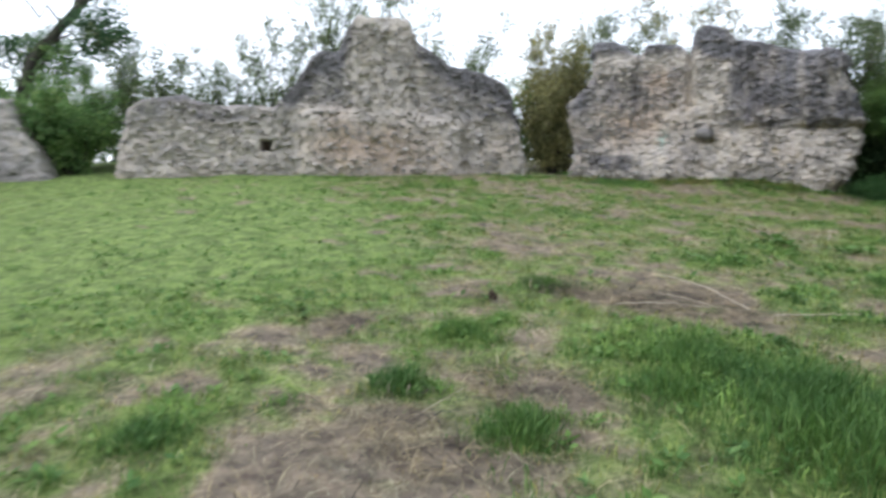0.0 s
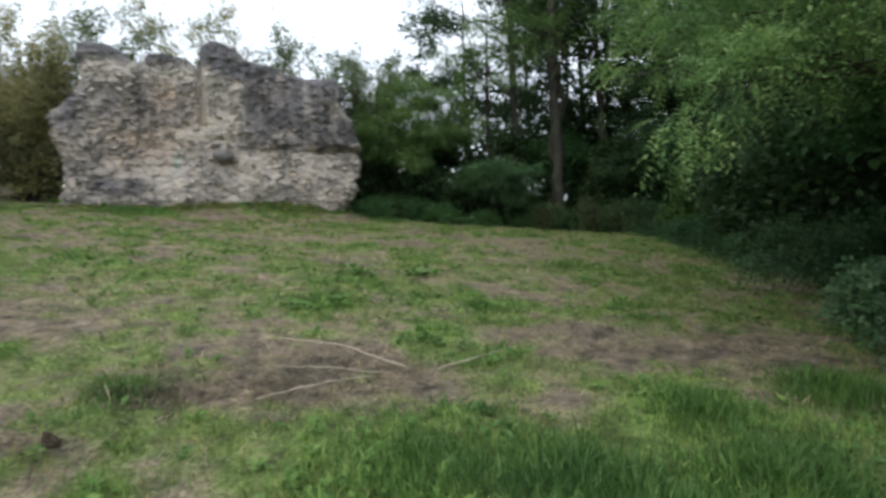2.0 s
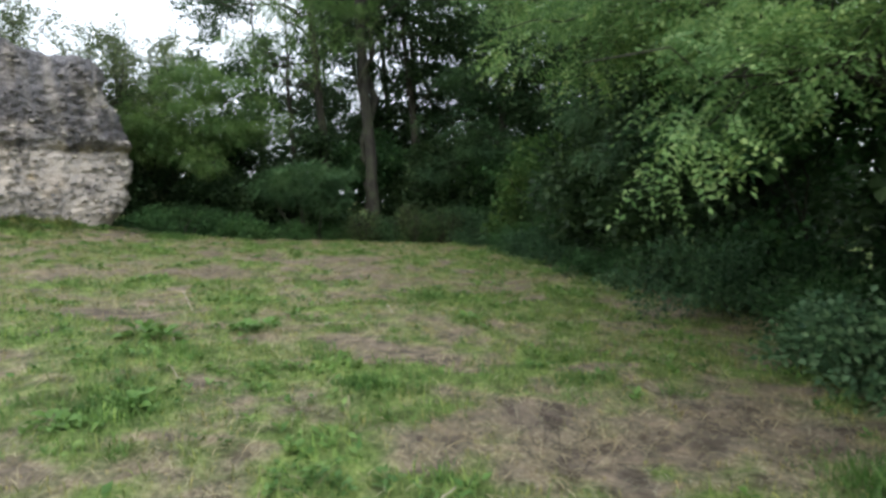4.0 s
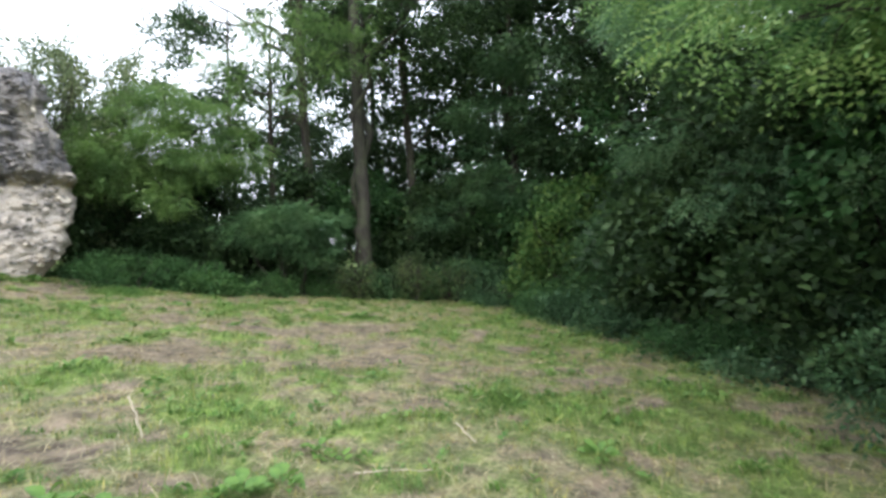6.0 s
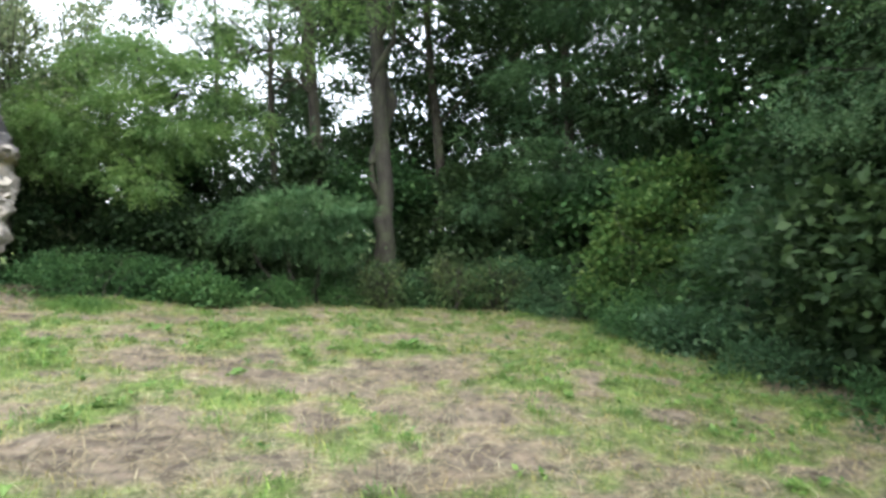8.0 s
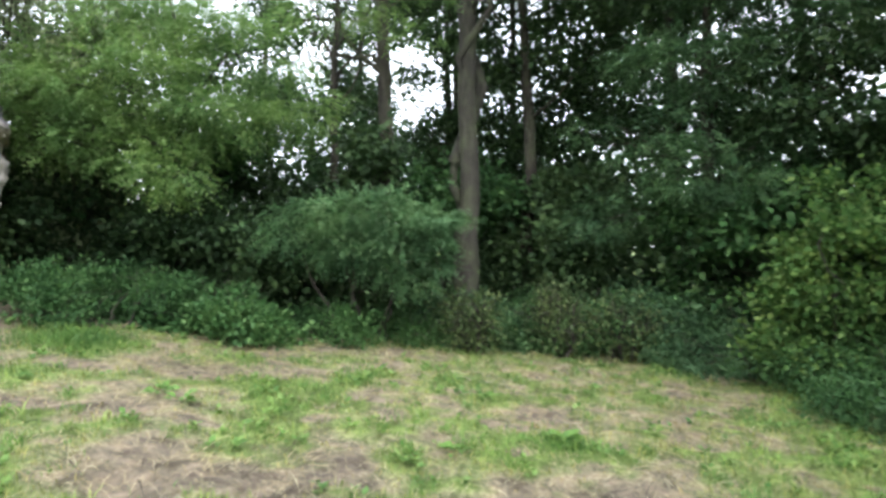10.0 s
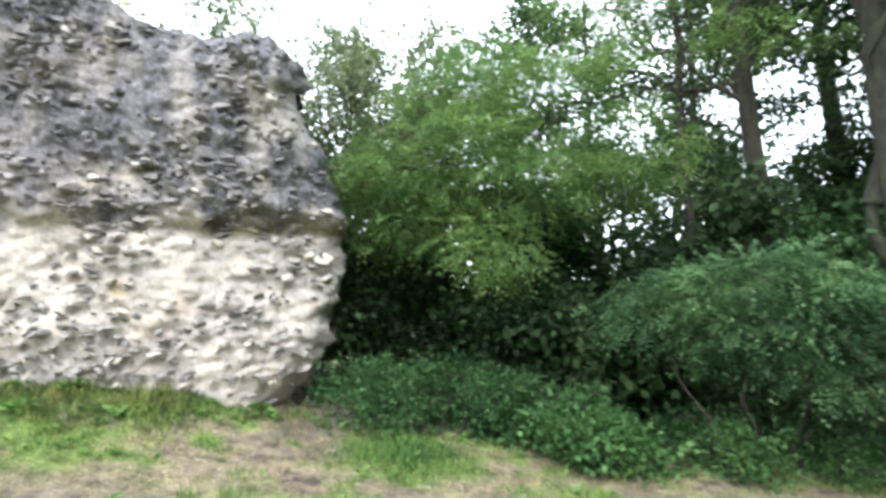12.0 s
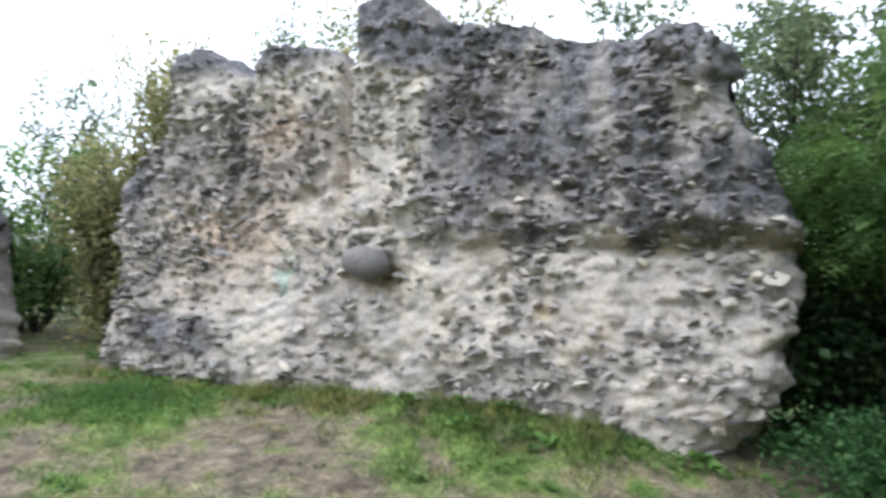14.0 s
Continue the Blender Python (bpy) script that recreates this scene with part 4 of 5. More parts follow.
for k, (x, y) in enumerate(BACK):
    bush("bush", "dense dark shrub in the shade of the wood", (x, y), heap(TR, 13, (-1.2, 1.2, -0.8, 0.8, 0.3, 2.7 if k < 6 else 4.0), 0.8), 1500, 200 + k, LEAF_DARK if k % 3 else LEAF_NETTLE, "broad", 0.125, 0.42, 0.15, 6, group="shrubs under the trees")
tree("tree", "slender locust tree with light feathery boughs high over the undergrowth", (-2.7, 10.7), [(0, 0, 0), (0.1, -0.1, 2.0), (0.1, -0.2, 4.0), (0.2, -0.2, 7.0)], [0.07, 0.065, 0.055, 0.02],
     [(0.3, -1.0, 4.9, 0.9, 0.7, 0.35), (1.4, -1.2, 5.3, 0.9, 0.7, 0.35), (2.5, -0.9, 5.6, 0.9, 0.7, 0.35), (-0.6, -0.8, 5.4, 0.8, 0.7, 0.35), (0.8, -0.8, 6.2, 1.2, 0.9, 0.4), (2.0, -0.6, 6.6, 1.1, 0.9, 0.4), (1.2, -1.0, 4.3, 0.5, 0.4, 0.25)],
     1900, 155, LEAF_LIGHT, BARK_DARK, "pinnate", 0.052, 0.34, 0.3, 7)
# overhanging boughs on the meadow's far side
tree("tree", "locust tree whose feathery boughs, lit by their leaf colour, hang over the meadow", (7.0, -1.4), [(0, 0, 0), (-0.2, -0.1, 2.2), (-0.5, -0.3, 4.5), (-0.4, -0.3, 7.5)], [0.15, 0.13, 0.1, 0.04],
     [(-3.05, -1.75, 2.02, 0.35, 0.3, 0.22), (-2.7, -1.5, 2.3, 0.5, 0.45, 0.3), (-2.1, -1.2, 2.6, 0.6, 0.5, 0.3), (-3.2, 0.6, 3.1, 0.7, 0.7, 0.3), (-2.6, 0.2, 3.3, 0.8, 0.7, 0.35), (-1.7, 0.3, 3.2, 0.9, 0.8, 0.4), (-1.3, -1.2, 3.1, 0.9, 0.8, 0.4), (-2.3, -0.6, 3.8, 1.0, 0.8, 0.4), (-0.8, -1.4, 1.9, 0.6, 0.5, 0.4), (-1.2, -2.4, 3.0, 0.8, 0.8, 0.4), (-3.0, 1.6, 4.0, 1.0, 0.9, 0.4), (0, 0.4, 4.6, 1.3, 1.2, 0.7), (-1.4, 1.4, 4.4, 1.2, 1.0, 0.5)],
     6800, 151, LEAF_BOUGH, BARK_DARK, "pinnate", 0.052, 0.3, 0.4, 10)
tree("tree", "blue-green locust tree with boughs drooping over the meadow", (7.4, 3.6), [(0, 0, 0), (-0.2, -0.1, 2.2), (-0.4, -0.2, 4.5), (-0.4, -0.2, 8)], [0.15, 0.13, 0.1, 0.04],
     [(-2.2, -0.9, 2.3, 0.8, 0.7, 0.35), (-1.4, -1.4, 3.0, 0.9, 0.8, 0.4), (-2.4, 0.6, 3.2, 0.9, 0.8, 0.4), (-1.2, 0.8, 4.0, 1.1, 1.0, 0.5), (-2.6, -0.4, 4.4, 1.0, 0.9, 0.4), (-0.8, -0.6, 5.2, 1.3, 1.2, 0.6), (-2.0, 1.6, 5.2, 1.1, 1.0, 0.5), (-0.6, 0.8, 1.8, 0.7, 0.7, 0.4), (-1.35, -2.45, 2.65, 0.6, 0.5, 0.3), (-1.7, -2.2, 2.2, 0.4, 0.4, 0.22), (-0.9, -2.0, 3.0, 0.7, 0.6, 0.3)],
     6200, 152, LEAF_SILVER, BARK_DARK, "pinnate", 0.052, 0.34, 0.35, 9)
tree("tree", "blue-green tree with level layered boughs", (3.6, 11.2), [(0, 0, 0), (-0.1, -0.1, 2.2), (-0.2, -0.2, 4.5), (-0.2, -0.2, 8)], [0.13, 0.12, 0.09, 0.04],
     [(-1.6, -1.2, 3.5, 1.0, 0.7, 0.3), (-0.4, -1.4, 2.9, 1.0, 0.7, 0.3), (0.8, -1.3, 3.8, 1.1, 0.8, 0.35), (-0.8, -1.0, 4.6, 1.1, 0.9, 0.35), (1.0, -0.8, 5.2, 1.2, 1.0, 0.4), (-1.9, -0.8, 2.3, 0.8, 0.7, 0.3), (0.2, -0.8, 6.0, 1.2, 1.0, 0.45), (1.8, -1.0, 2.6, 0.8, 0.7, 0.35)],
     5200, 153, LEAF_BLUE, BARK_DARK, "pinnate", 0.055, 0.34, 0.3, 8)

# ---- shrubs behind the ruins ----
RUIN = [(-12.6, 2.0, 3.4, 0.55, LEAF_AUTUMN, 1000), (-13.3, 2.5, 5.0, 0.6, LEAF_AUTUMN, 1000), (-12.2, 2.4, 4.3, 0.7, LEAF_AUTUMN, 800), (-12.0, 4.4, 5.3, 0.8, LEAF_GREY, 1200), (-11.0, 6.0, 5.3, 0.8, LEAF_AUTUMN, 1200), (-9.8, 7.6, 5.0, 0.8, LEAF_GREY, 1200), (-8.4, 9.0, 4.8, 0.8, LEAF_GREY, 1300), (-7.2, 10.4, 4.8, 0.9, LEAF_GREY, 1500), (-6.4, 9.4, 4.6, 0.7, LEAF_GREY, 1200),
        (-14.0, -5.0, 6.0, 1.1, LEAF_GREY, 1200), (-14.2, -3.4, 5.4, 0.9, LEAF_GREY, 700), (-14.0, -7.2, 4.7, 0.9, LEAF_GREY, 550), (-14.5, -11.0, 3.4, 0.7, LEAF_GREY, 700), (-14.3, -9.0, 3.0, 0.6, LEAF_GREY, 700), (-14.0, -12.9, 1.9, 0.6, LEAF_BOUGH, 1500), (-14.4, -13.7, 2.2, 0.7, LEAF_BOUGH, 1500), (-15.6, -13.0, 3.0, 0.9, LEAF_BOUGH, 1500), (-13.6, 0.2, 2.6, 0.9, LEAF_BOUGH, 1000), (-15.5, -0.6, 4.6, 1.0, LEAF_GREY, 500), (-12.2, 1.75, 2.4, 0.5, LEAF_AUTUMN, 1100)]
for k, (x, y, h, w, mat, n) in enumerate(RUIN):
    straggler("thin straggling shrub growing behind the ruin", (x, y), h * 1.2, w * 2.2, n * 11, 240 + k, mat, 13 if n < 1100 else 17, group="shrubs behind the ruins")
tree("tree", "dark tree with crooked limbs behind the ruined wall", (-15.5, -15.0), [(0, 0, 0), (0.1, 0.4, 2.0), (0.2, 0.9, 3.6), (0.3, 2.2, 5.2), (0.4, 3.2, 6.5)], [0.22, 0.2, 0.16, 0.12, 0.05],
     heap(TR, 12, (-1.5, 1.5, -1.8, 3.2, 3.0, 7.0), 0.8), 1700, 270, LEAF_BLUE, BARK_DARK, "broad", 0.1, 0.5, 0.2, 7)

# far woods closing the place all round
r = np.random.default_rng(5)
clumps = []
for a in np.linspace(0, 2 * np.pi, 150, endpoint=False):
    for _ in range(2):
        d = r.uniform(19, 34)
        cx, cy = -2 + d * math.cos(a), d * math.sin(a)
        wood = 2.5 if a < 1.8 or a > 5.6 else 0.8
        clumps.append((cx, cy, float(ground_z(cx, cy)) + r.uniform(0.3, wood * 1.6), r.uniform(1.5, 2.8), r.uniform(1.5, 2.8), r.uniform(1.0, 1.3) * wood ** 0.5))
far = part("far_woods", mesh_from("far_woods", *foliage(clumps, 13000, 6, "broad", 0.33, 1.0, 0.1)), LEAF_DARK)
tagged(far, "distant dark woodland round the meadow", "woods", kind="stuff")

# ---- grass ----
def inside_meadow(x, y):
    s, d = x * TB[0] + y * TB[1], x * NB[0] + y * NB[1] - OB
    da = x * NA[0] + y * NA[1] - OA
    hx, hy = np.array(HEDGE).T
    right = np.interp(y, hy[::-1][:11], hx[::-1][:11])
    right = np.where(y < -5, np.minimum(right, 6.9), right)
    top = np.interp(x, hx[:10], hy[:10])
    return (d > 0.02) & (da > 0.05) & (x < right - 0.1) & (y < top - 0.15)


def scatter(count, box, seed):
    r = np.random.default_rng(seed)
    x, y = r.uniform(box[0], box[1], count), r.uniform(box[2], box[3], count)
    ok = inside_meadow(x, y)
    return x[ok], y[ok], r


def blades(x, y, height, width, lean, r, lift=0.0):
    n = len(x)
    a = r.uniform(0, 2 * np.pi, n)
    b = a + r.normal(size=n) * 0.6 + np.pi / 2
    z = surface_z(x, y) - 0.012 + lift
    side = np.stack([np.cos(a), np.sin(a), np.zeros(n)], 1) * (width * 0.5)[:, None]
    foot = np.stack([x, y, z], 1)
    out = np.stack([np.cos(b), np.sin(b), np.zeros(n)], 1)
    up = np.array([0, 0, 1.0])
    mid = foot + out * (height * lean * 0.35)[:, None] + up * (height * 0.6 * np.sqrt(np.clip(1 - lean ** 2 * (0.95 if lift else 0.55), 0.03, 1)))[:, None]
    tip = foot + out * (height * lean)[:, None] + up * (height * np.sqrt(np.clip(1 - lean ** 2, 0.02, 1)))[:, None]
    v = np.stack([foot, mid + side, tip, mid - side], 1).reshape(-1, 3)
    i = np.arange(n)[:, None] * 4
    f = np.concatenate([i + np.array([[0, 1, 3]]), i + np.array([[1, 2, 3]])])
    return v, f


x, y, r = scatter(500000, (-12.5, 7.0, -15.5, 9.8), 31)
lush = lushness(x, y)
clump = fbm(x * 7, y * 7, 8.0, 2)
ok = r.uniform(-0.8, 0.3, len(x)) < lush + 0.5 * clump
clump = clump[ok]
x, y, lush = x[ok], y[ok], lush[ok]
h = (0.04 + 0.06 * np.clip(lush + 0.3, 0, 1)) * (1 + 0.7 * clump) * r.uniform(0.5, 1.5, len(x)) * (1 - 0.6 * bright_far_grass_at(x, y))
grass = part("grass", mesh_from("grass", *blades(x, y, h, r.uniform(0.005, 0.009, len(x)), r.uniform(0.2, 0.9, len(x)), r)), GRASS)
grass.data.attributes.new("lush", "FLOAT", "POINT").data.foreach_set("value", np.repeat(lush * 0.5 + 0.5, 4).astype(np.float32))
tagged(grass, "short mown green and yellowing meadow grass", "grass", kind="stuff")

x, y, r = scatter(330000, (-12.5, 7.0, -15.5, 9.8), 32)
lush = lushness(x, y)
ok = r.uniform(-0.9, 0.5, len(x)) > lush + 0.4 * fbm(x * 5, y * 5, 18.0, 2)
ok &= (lush > -0.7) | (r.uniform(0, 1, len(x)) < 0.85)
x, y = x[ok], y[ok]
h = r.uniform(0.05, 0.2, len(x))
straw = part("dead_grass", mesh_from("dead_grass", *blades(x, y, h, r.uniform(0.003, 0.006, len(x)), r.uniform(0.9, 0.995, len(x)), r, 0.012)), STRAW)
tagged(straw, "flattened dry straw and dead grass", "dead grass", kind="stuff")

TUFTS = [(2.75, -7.55, 0.2, 0.2), (3.55, -7.15, 0.22, 0.22), (2.0, -6.85, 0.25, 0.16), (2.9, -8.9, 0.25, 0.14), (3.0, -5.6, 0.5, 0.16), (3.7, -5.4, 0.5, 0.2), (4.2, -5.7, 0.6, 0.22), (4.6, -5.0, 0.5, 0.22), (4.2, -4.3, 0.35, 0.18), (3.4, -6.1, 0.35, 0.15),
         (0.6, -3.05, 0.35, 0.1), (2.05, -2.4, 0.2, 0.13), (0.9, -5.6, 0.3, 0.12), (0.3, 5.4, 0.3, 0.1), (2.2, 0.8, 0.25, 0.1), (-4.4, 6.9, 0.6, 0.14), (-8.9, 2.1, 0.9, 0.14), (-7.2, 5.3, 0.7, 0.13), (-6.4, 6.2, 0.4, 0.12), (5.0, -3.6, 0.4, 0.2)]
for k, (tx, ty, rad, hh) in enumerate(TUFTS):
    r = np.random.default_rng(400 + k)
    n = int(900 * rad / 0.25 * (rad / 0.25) ** 0.6)
    q = r.normal(size=(n, 2)) * rad * 0.5
    x, y = tx + q[:, 0], ty + q[:, 1]
    x, y = x[inside_meadow(x, y)], y[inside_meadow(x, y)]
    h = hh * r.uniform(0.35, 1.15, len(x)) * np.exp(-0.5 * ((x - tx) ** 2 + (y - ty) ** 2) / rad ** 2)
    t = part("grass_tuft", mesh_from("grass_tuft", *blades(x, y, h, r.uniform(0.005, 0.009, len(x)), r.uniform(0.15, 0.75, len(x)), r)), LUSH)
    tagged(t, "lush dark-green tuft of long grass", "grass", "tufts of long grass", "stuff")

x, y, r = scatter(3400, (-11.5, 6.5, -12.0, 9.4), 36)
keep = (lushness(x, y) > r.uniform(-0.5, 0.6, len(x))) & (r.uniform(0, 1, len(x)) > 0.8 * bright_far_grass_at(x, y))
x, y = x[keep], y[keep]
n = 46
rad, hh = np.repeat(r.uniform(0.03, 0.11, len(x)), n), np.repeat(r.uniform(0.05, 0.13, len(x)), n)
tx, ty = np.repeat(x, n) + r.normal(size=len(x) * n) * rad, np.repeat(y, n) + r.normal(size=len(x) * n) * rad
clumps_me = mesh_from("grass_clumps", *blades(tx, ty, hh * r.uniform(0.5, 1.15, len(tx)), r.uniform(0.005, 0.01, len(tx)), r.uniform(0.2, 0.85, len(tx)), r))
tagged(part("grass_clumps", clumps_me, WEED), "small fresh green clumps scattered through the meadow", "grass", kind="stuff")

x, y, r = scatter(32000, (-11.0, 6.0, -10.4, 9.4), 33)
far_grass = bright_far_grass_at(x, y)
ok = (lushness(x, y) + 0.9 * fbm(x * 3.5, y * 3.5, 14.0, 2) > r.uniform(0.1, 0.9, len(x))) | ((x * NB[0] + y * NB[1] - OB < 0.5) & (r.uniform(0, 1, len(x)) < 0.9))
ok &= r.uniform(0, 1, len(x)) > 0.9 * far_grass
x, y = x[ok], y[ok]
rows = []
for i in range(6):
    n = len(x)
    a = r.uniform(0, 2 * np.pi, n)
    aim = unit(np.stack([np.cos(a), np.sin(a), r.uniform(0.1, 0.8, n)], 1))
    size = r.uniform(0.03, 0.08, n)
    rows.append(leaves_at(np.stack([x, y, surface_z(x, y) + 0.005 + 0.02 * (i % 3)], 1), aim, unit(np.array([0, 0, 1.0]) + r.normal(size=(n, 3)) * 0.3), size, size * 0.55))
v = np.concatenate(rows)
weeds = part("weeds", mesh_from("weeds", v, np.arange(len(v)).reshape(-1, 4)), WEED)
tagged(weeds, "small broad-leaved weeds among the grass", "weeds", kind="stuff")

# weedy verge at the foot of the wall
r = np.random.default_rng(38)
n = 260
s, d = r.uniform(-6.4, 1.3, n), 0.1 + r.gamma(1.3, 0.28, n)
x, y = s * TB[0] + (d + OB) * NB[0], s * TB[1] + (d + OB) * NB[1]
x, y, hh = x[inside_meadow(x, y)], y[inside_meadow(x, y)], ((0.05 + 0.17 * np.exp(-d / 0.35)) * np.clip(0.75 + 1.6 * fbm(s * 2.3, d * 2.3, 4.0, 3), 0.25, 1.5))[inside_meadow(x, y)]
m = 60
x, y, hh = np.repeat(x, m) + r.normal(size=len(x) * m) * 0.08, np.repeat(y, m) + r.normal(size=len(y) * m) * 0.08, np.repeat(hh, m)
verge = part("verge_grass", mesh_from("verge_grass", *blades(x, y, hh * r.uniform(0.4, 1.2, len(x)), r.uniform(0.006, 0.013, len(x)), r.uniform(0.2, 0.9, len(x)), r)), GRASS)
verge.data.attributes.new("lush", "FLOAT", "POINT").data.foreach_set("value", np.repeat(np.clip(0.5 + 0.35 * fbm(x * 3, y * 3, 2.0, 2), 0, 1), 4).astype(np.float32))
tagged(verge, "rank grass and weeds along the foot of the wall", "grass", kind="stuff")

# broad-leaved plants that stand out of the grass
def broad_leaf():
    """A pointed leaf 1 m long on a short stalk, folded along the midrib and drooping to its tip."""
    f = np.array([0.0, 0.12, 0.35, 0.6, 0.85, 1.0])
    half, up = np.array([0.012, 0.02, 0.27, 0.3, 0.15, 0.004]), np.array([0, 0.05, 0.12, 0.13, 0.07, -0.02])
    v = np.concatenate([np.stack([f, k * half, up + abs(k) * half * 0.3], 1) for k in (-1, 0, 1)])
    q = [(a * 6 + i, a * 6 + i + 1, a * 6 + i + 7, a * 6 + i + 6) for a in (0, 1) for i in range(5)]
    return mesh_from("leaf", v, q, True)


LEAVES = {}


def weed_plant(x, y, count, leaf, seed, label, mat):
    r = np.random.default_rng(seed)
    root = tagged(new("weed_plant"), label, "plant", "broad-leaved plants in the meadow")
    root.matrix_world = pose(x, y, float(surface_z(x, y)) + 0.005)
    me = LEAVES.setdefault(mat.name, broad_leaf())
    for k in range(int(count * 2.6)):
        a, rise = r.uniform(0, 2 * math.pi), r.uniform(0.05, 0.9)
        size = leaf * r.uniform(1.3, 2.3)
        ob = part("leaf", me, mat, root)
        off = r.uniform(0, 1.0) * leaf * 1.6
        ob.matrix_local = Matrix.LocRotScale((math.cos(a) * off, math.sin(a) * off, 0.01 + rise * leaf * 0.9), Euler((r.normal() * 0.3, -rise * 0.8 + 0.1, a + r.normal() * 0.4)), (size, size, size))


WEEDS = [(-0.08, -1.56, 9, 0.075), (0.67, -1.15, 8, 0.06), (0.85, -1.05, 6, 0.055), (2.7, -0.34, 6, 0.05), (0.44, -3.32, 10, 0.05), (0.7, -3.0, 8, 0.05), (0.15, -1.54, 9, 0.06), (0.92, -0.52, 6, 0.05), (0.28, 5.41, 8, 0.05), (-0.49, 5.01, 6, 0.045), (-1.13, 3.7, 6, 0.045),
         (-2.76, 5.54, 8, 0.05), (-2.5, 5.3, 6, 0.045), (-6.96, 5.45, 12, 0.06), (-7.3, 5.1, 8, 0.05), (-8.2, 4.14, 10, 0.055), (-5.9, 6.58, 9, 0.065), (-8.67, 3.63, 8, 0.05), (-9.36, 2.9, 8, 0.05), (-9.97, 2.24, 9, 0.055), (-6.45, 5.51, 7, 0.05), (-6.9, 5.0, 8, 0.05), (-6.5, 6.0, 8, 0.05), (-10.9, 1.6, 10, 0.08), (-7.6, 4.75, 8, 0.05)]
for k, (x, y, c, s) in enumerate(WEEDS):
    weed_plant(x, y, c, s, 600 + k, "fresh green broad-leaved weed in the short grass", WEED)

# ---- sticks and a clod of rotten wood ----
def stick(points, r0, r1, seed, label):
    p = np.array([(a, b, float(surface_z(a, b)) + c) for a, b, c in points])
    t = np.linspace(0, 1, len(p))
    fine = np.stack([np.interp(np.linspace(0, 1, 14), t, p[:, k]) for k in range(3)], 1)
    rr = np.random.default_rng(seed)
    fine[1:-1] += rr.normal(size=(12, 3)) * 0.004
    ob = part("stick", mesh_from("stick", *tube(fine, np.linspace(r0, r1, 14) * 0.55, 7, 0.2, seed), True), STICK)
    return tagged(ob, label, "stick", "sticks lying in the grass")


stick([(1.05, -4.33, 0.08), (1.6, -4.23, 0.07), (2.22, -4.32, 0.03)], 0.008, 0.014, 1, "long bleached bent stick lying on dead grass")
stick([(2.43, -4.27, 0.03), (2.78, -3.76, 0.08)], 0.012, 0.007, 2, "short bleached stick lying on dead grass")
stick([(1.67, -5.27, 0.02), (1.86, -5.07, 0.05), (2.13, -4.66, 0.06)], 0.012, 0.007, 3, "pale dry stick lying on bare soil")
stick([(1.4, -4.75, 0.04), (1.75, -4.62, 0.05), (2.2, -4.48, 0.03)], 0.009, 0.006, 4, "thin pale stick among dead stalks")
stick([(1.79, 0.13, 0.05), (1.92, -0.25, 0.03)], 0.01, 0.008, 5, "short pale stick lying in the grass")
stick([(-0.65, 0.22, 0.09), (-0.45, -0.05, 0.05), (-0.26, -0.33, 0.02)], 0.011, 0.008, 6, "pale stick leaning out of the grass")
stick([(3.2, -7.6, 0.03), (3.05, -7.25, 0.06)], 0.006, 0.004, 7, "thin straw-coloured stalk on dead grass")
stick([(0.5, -2.2, 0.03), (0.75, -2.5, 0.05)], 0.008, 0.006, 8, "short pale stick lying in the grass")
r = np.random.default_rng(35)
heaps = [(1.95, -4.45, 0.4), (1.6, -4.9, 0.4), (1.0, -5.5, 0.25), (3.3, -7.6, 0.35), (3.0, -7.0, 0.3)] + [(a, b, 0.7 * c) for a, b, c, d, k in PATCHES if k <= -0.8]
n = 170 * len(heaps)
cx, cy, cr = np.array(heaps)[r.integers(len(heaps), size=n)].T
x, y = cx + r.normal(size=n) * cr, cy + r.normal(size=n) * cr * 0.6
ok = inside_meadow(x, y)
x, y, n = x[ok], y[ok], int(ok.sum())
stalks = part("dead_stalks", mesh_from("dead_stalks", *blades(x, y, r.uniform(0.12, 0.45, n), r.uniform(0.004, 0.009, n), r.uniform(0.97, 0.998, n), r, 0.008)), STALK)
tagged(stalks, "loose heaps of brown dead stalks on the thatch", "dead stalks", kind="stuff")
stick([(1.2, -0.77, 0.03), (1.66, -0.7, 0.04)], 0.009, 0.007, 9, "straight pale stick lying in the grass")
clod_me = hull_stone(77, 0.9)
clod = tagged(part("clod", clod_me, CLOD), "dark clod of rotten wood in the grass", "clod")
clod.matrix_world = Matrix.LocRotScale((1.22, -6.27, float(surface_z(1.22, -6.27)) + 0.02), Euler((0.2, 0.1, 0.4)), (0.16, 0.13, 0.17))

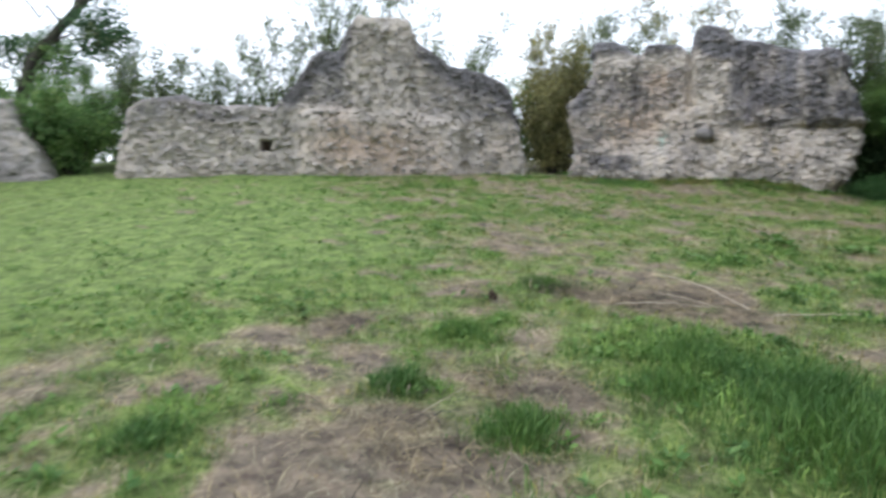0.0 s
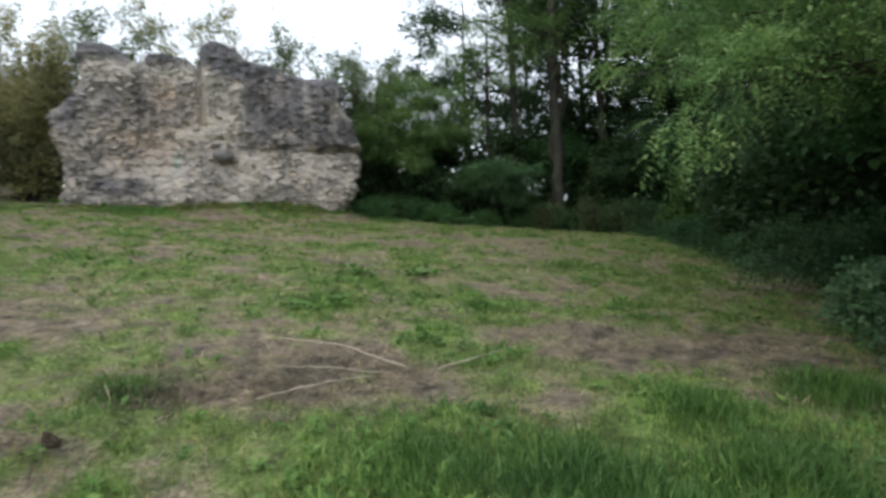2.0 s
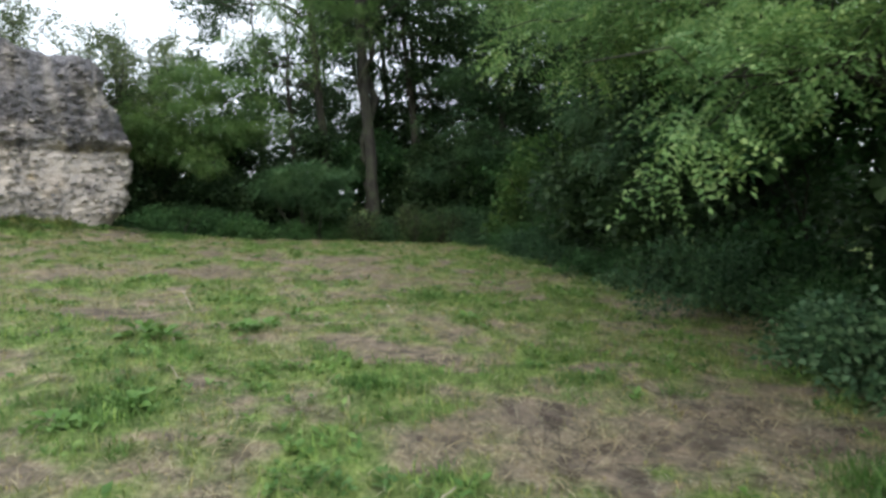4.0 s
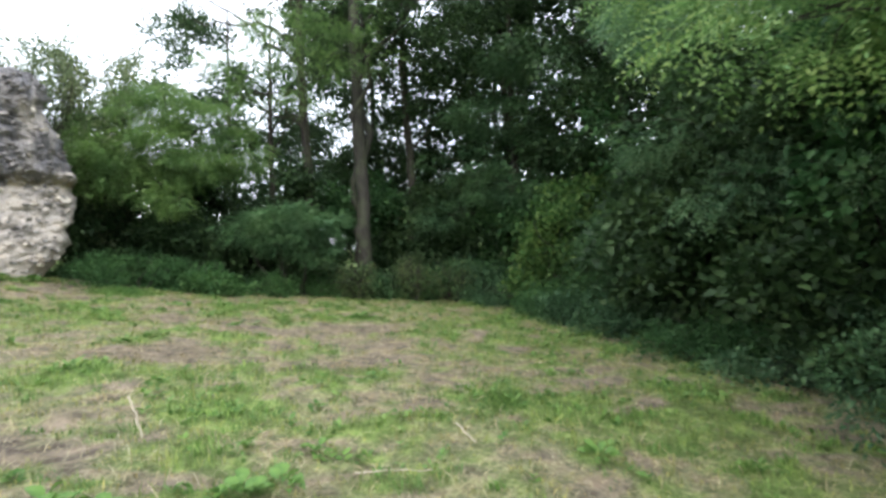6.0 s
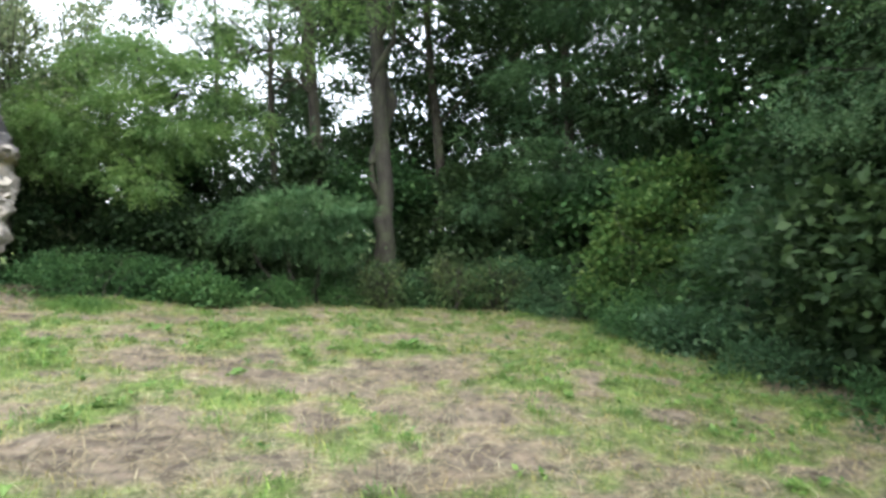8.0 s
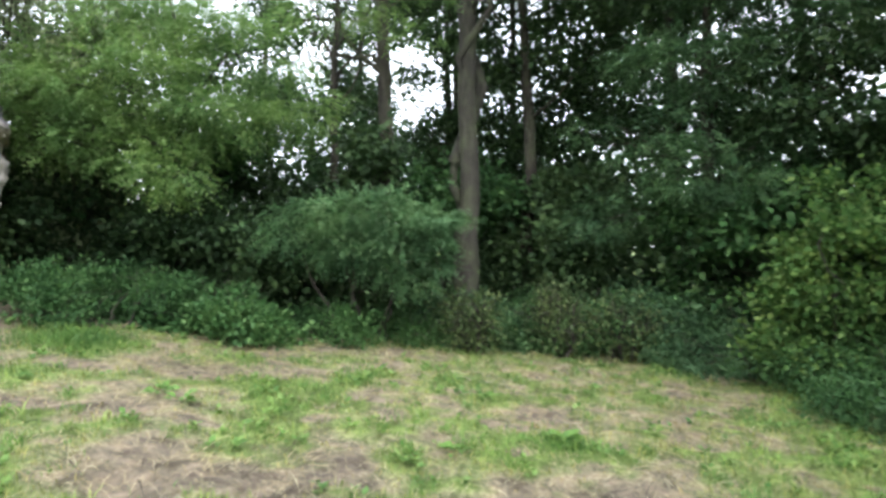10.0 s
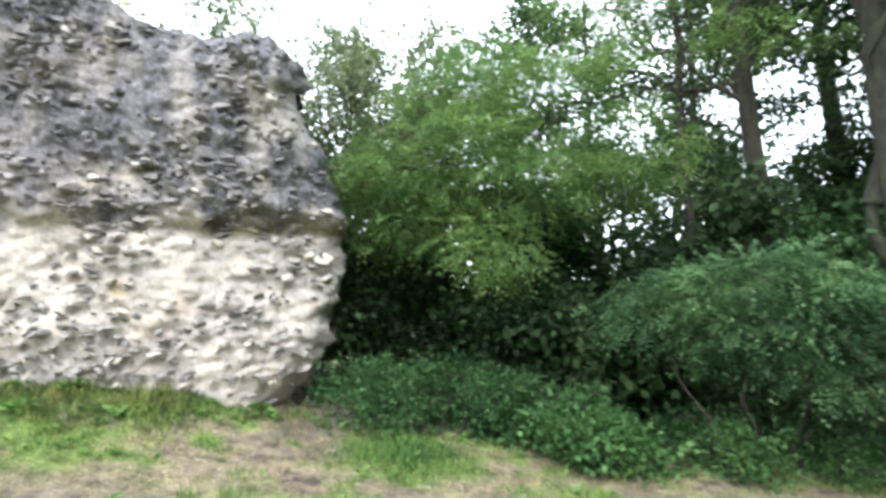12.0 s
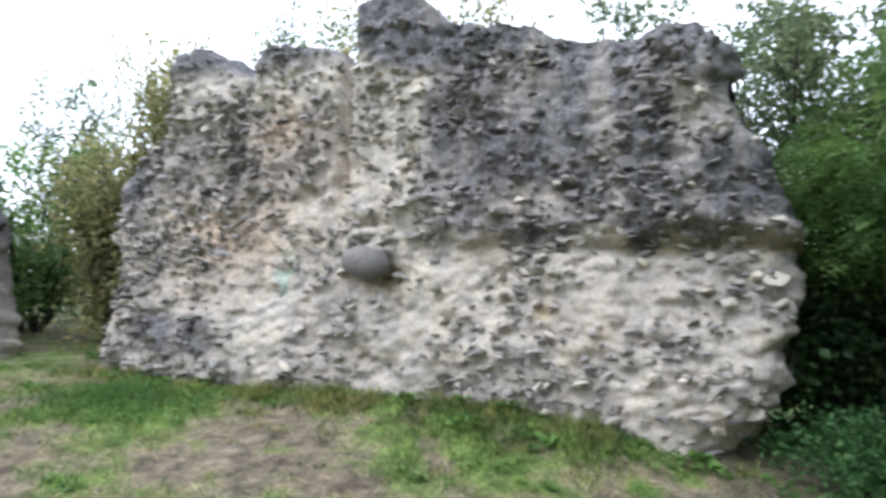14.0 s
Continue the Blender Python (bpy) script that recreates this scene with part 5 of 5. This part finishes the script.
# ---- stones of the walls ----
r = np.random.default_rng(91)
boss = tagged(part("boss_stone", hull_stone(64, 0.8, 110, 0.14), STONE_DARK, wall_b), "large grey rounded stone jutting from the masonry")
boss.data.polygons.foreach_set("use_smooth", [True] * len(boss.data.polygons))
boss.matrix_local = Matrix.LocRotScale((-2.3, float(b_face(-2.3, 2.56)) - 0.13, 2.56), Euler((0.1, 0.2, 0.1)), (0.56, 0.55, 0.46))
for s, y, z in end_places(r, 260, B_LEFT, B_RIGHT, 1.0, 1.0, 4.3, 0.42):
    dk = b_crust(s, z) > r.uniform(0.4, 0.8)
    size = min(0.14, max(0.04, float(r.gamma(4.0, 0.02))))
    ob = part("stone", (DARK_STONES if dk else STONES)[int(r.integers(14))], STONE_DARK if dk else STONE, wall_b)
    ob.matrix_local = Matrix.LocRotScale((s - 0.07, y + 0.06, z), turn_matrix(r, 0.3).to_quaternion(), (size * 1.3, size * 1.3, size * 0.8))
z = r.uniform(0.9, 5.2, 10500)
s = B_LEFT(z) + 0.06 + (B_RIGHT(z) - B_LEFT(z) - 0.12) * r.uniform(0, 1, len(z))
ok = (z < B_TOP(s) - 0.05) & (z > ground_z(NB[0] * OB + TB[0] * s, NB[1] * OB + TB[1] * s) - 0.02)
ok &= r.uniform(-0.5, 0.65, len(s)) < fbm(s * 1.6, z * 2.2, 88.0, 3) + 0.25 * np.exp(-((z - 2.85) / 0.12) ** 2)
s, z = s[ok], z[ok]
size = r.gamma(3.2, 0.024, len(s)).clip(0.035, 0.19)
order = np.argsort(-(size + 0.02 * (s > -2.5)))
set_stones(wall_b, b_face, np.stack([s, z, size], 1)[order], b_crust, 92, 220)
z = r.uniform(0.9, 5.6, 5500)
s = A_LEFT(z) + (A_RIGHT(z) - A_LEFT(z)) * r.uniform(0.01, 0.99, len(z))
ok = z < A_TOP(s) - 0.05
s, z = s[ok], z[ok]
set_stones(wall_a, a_face, np.stack([s, z, r.gamma(4.0, 0.024, len(s)).clip(0.04, 0.22)], 1), a_crust, 93, 0)
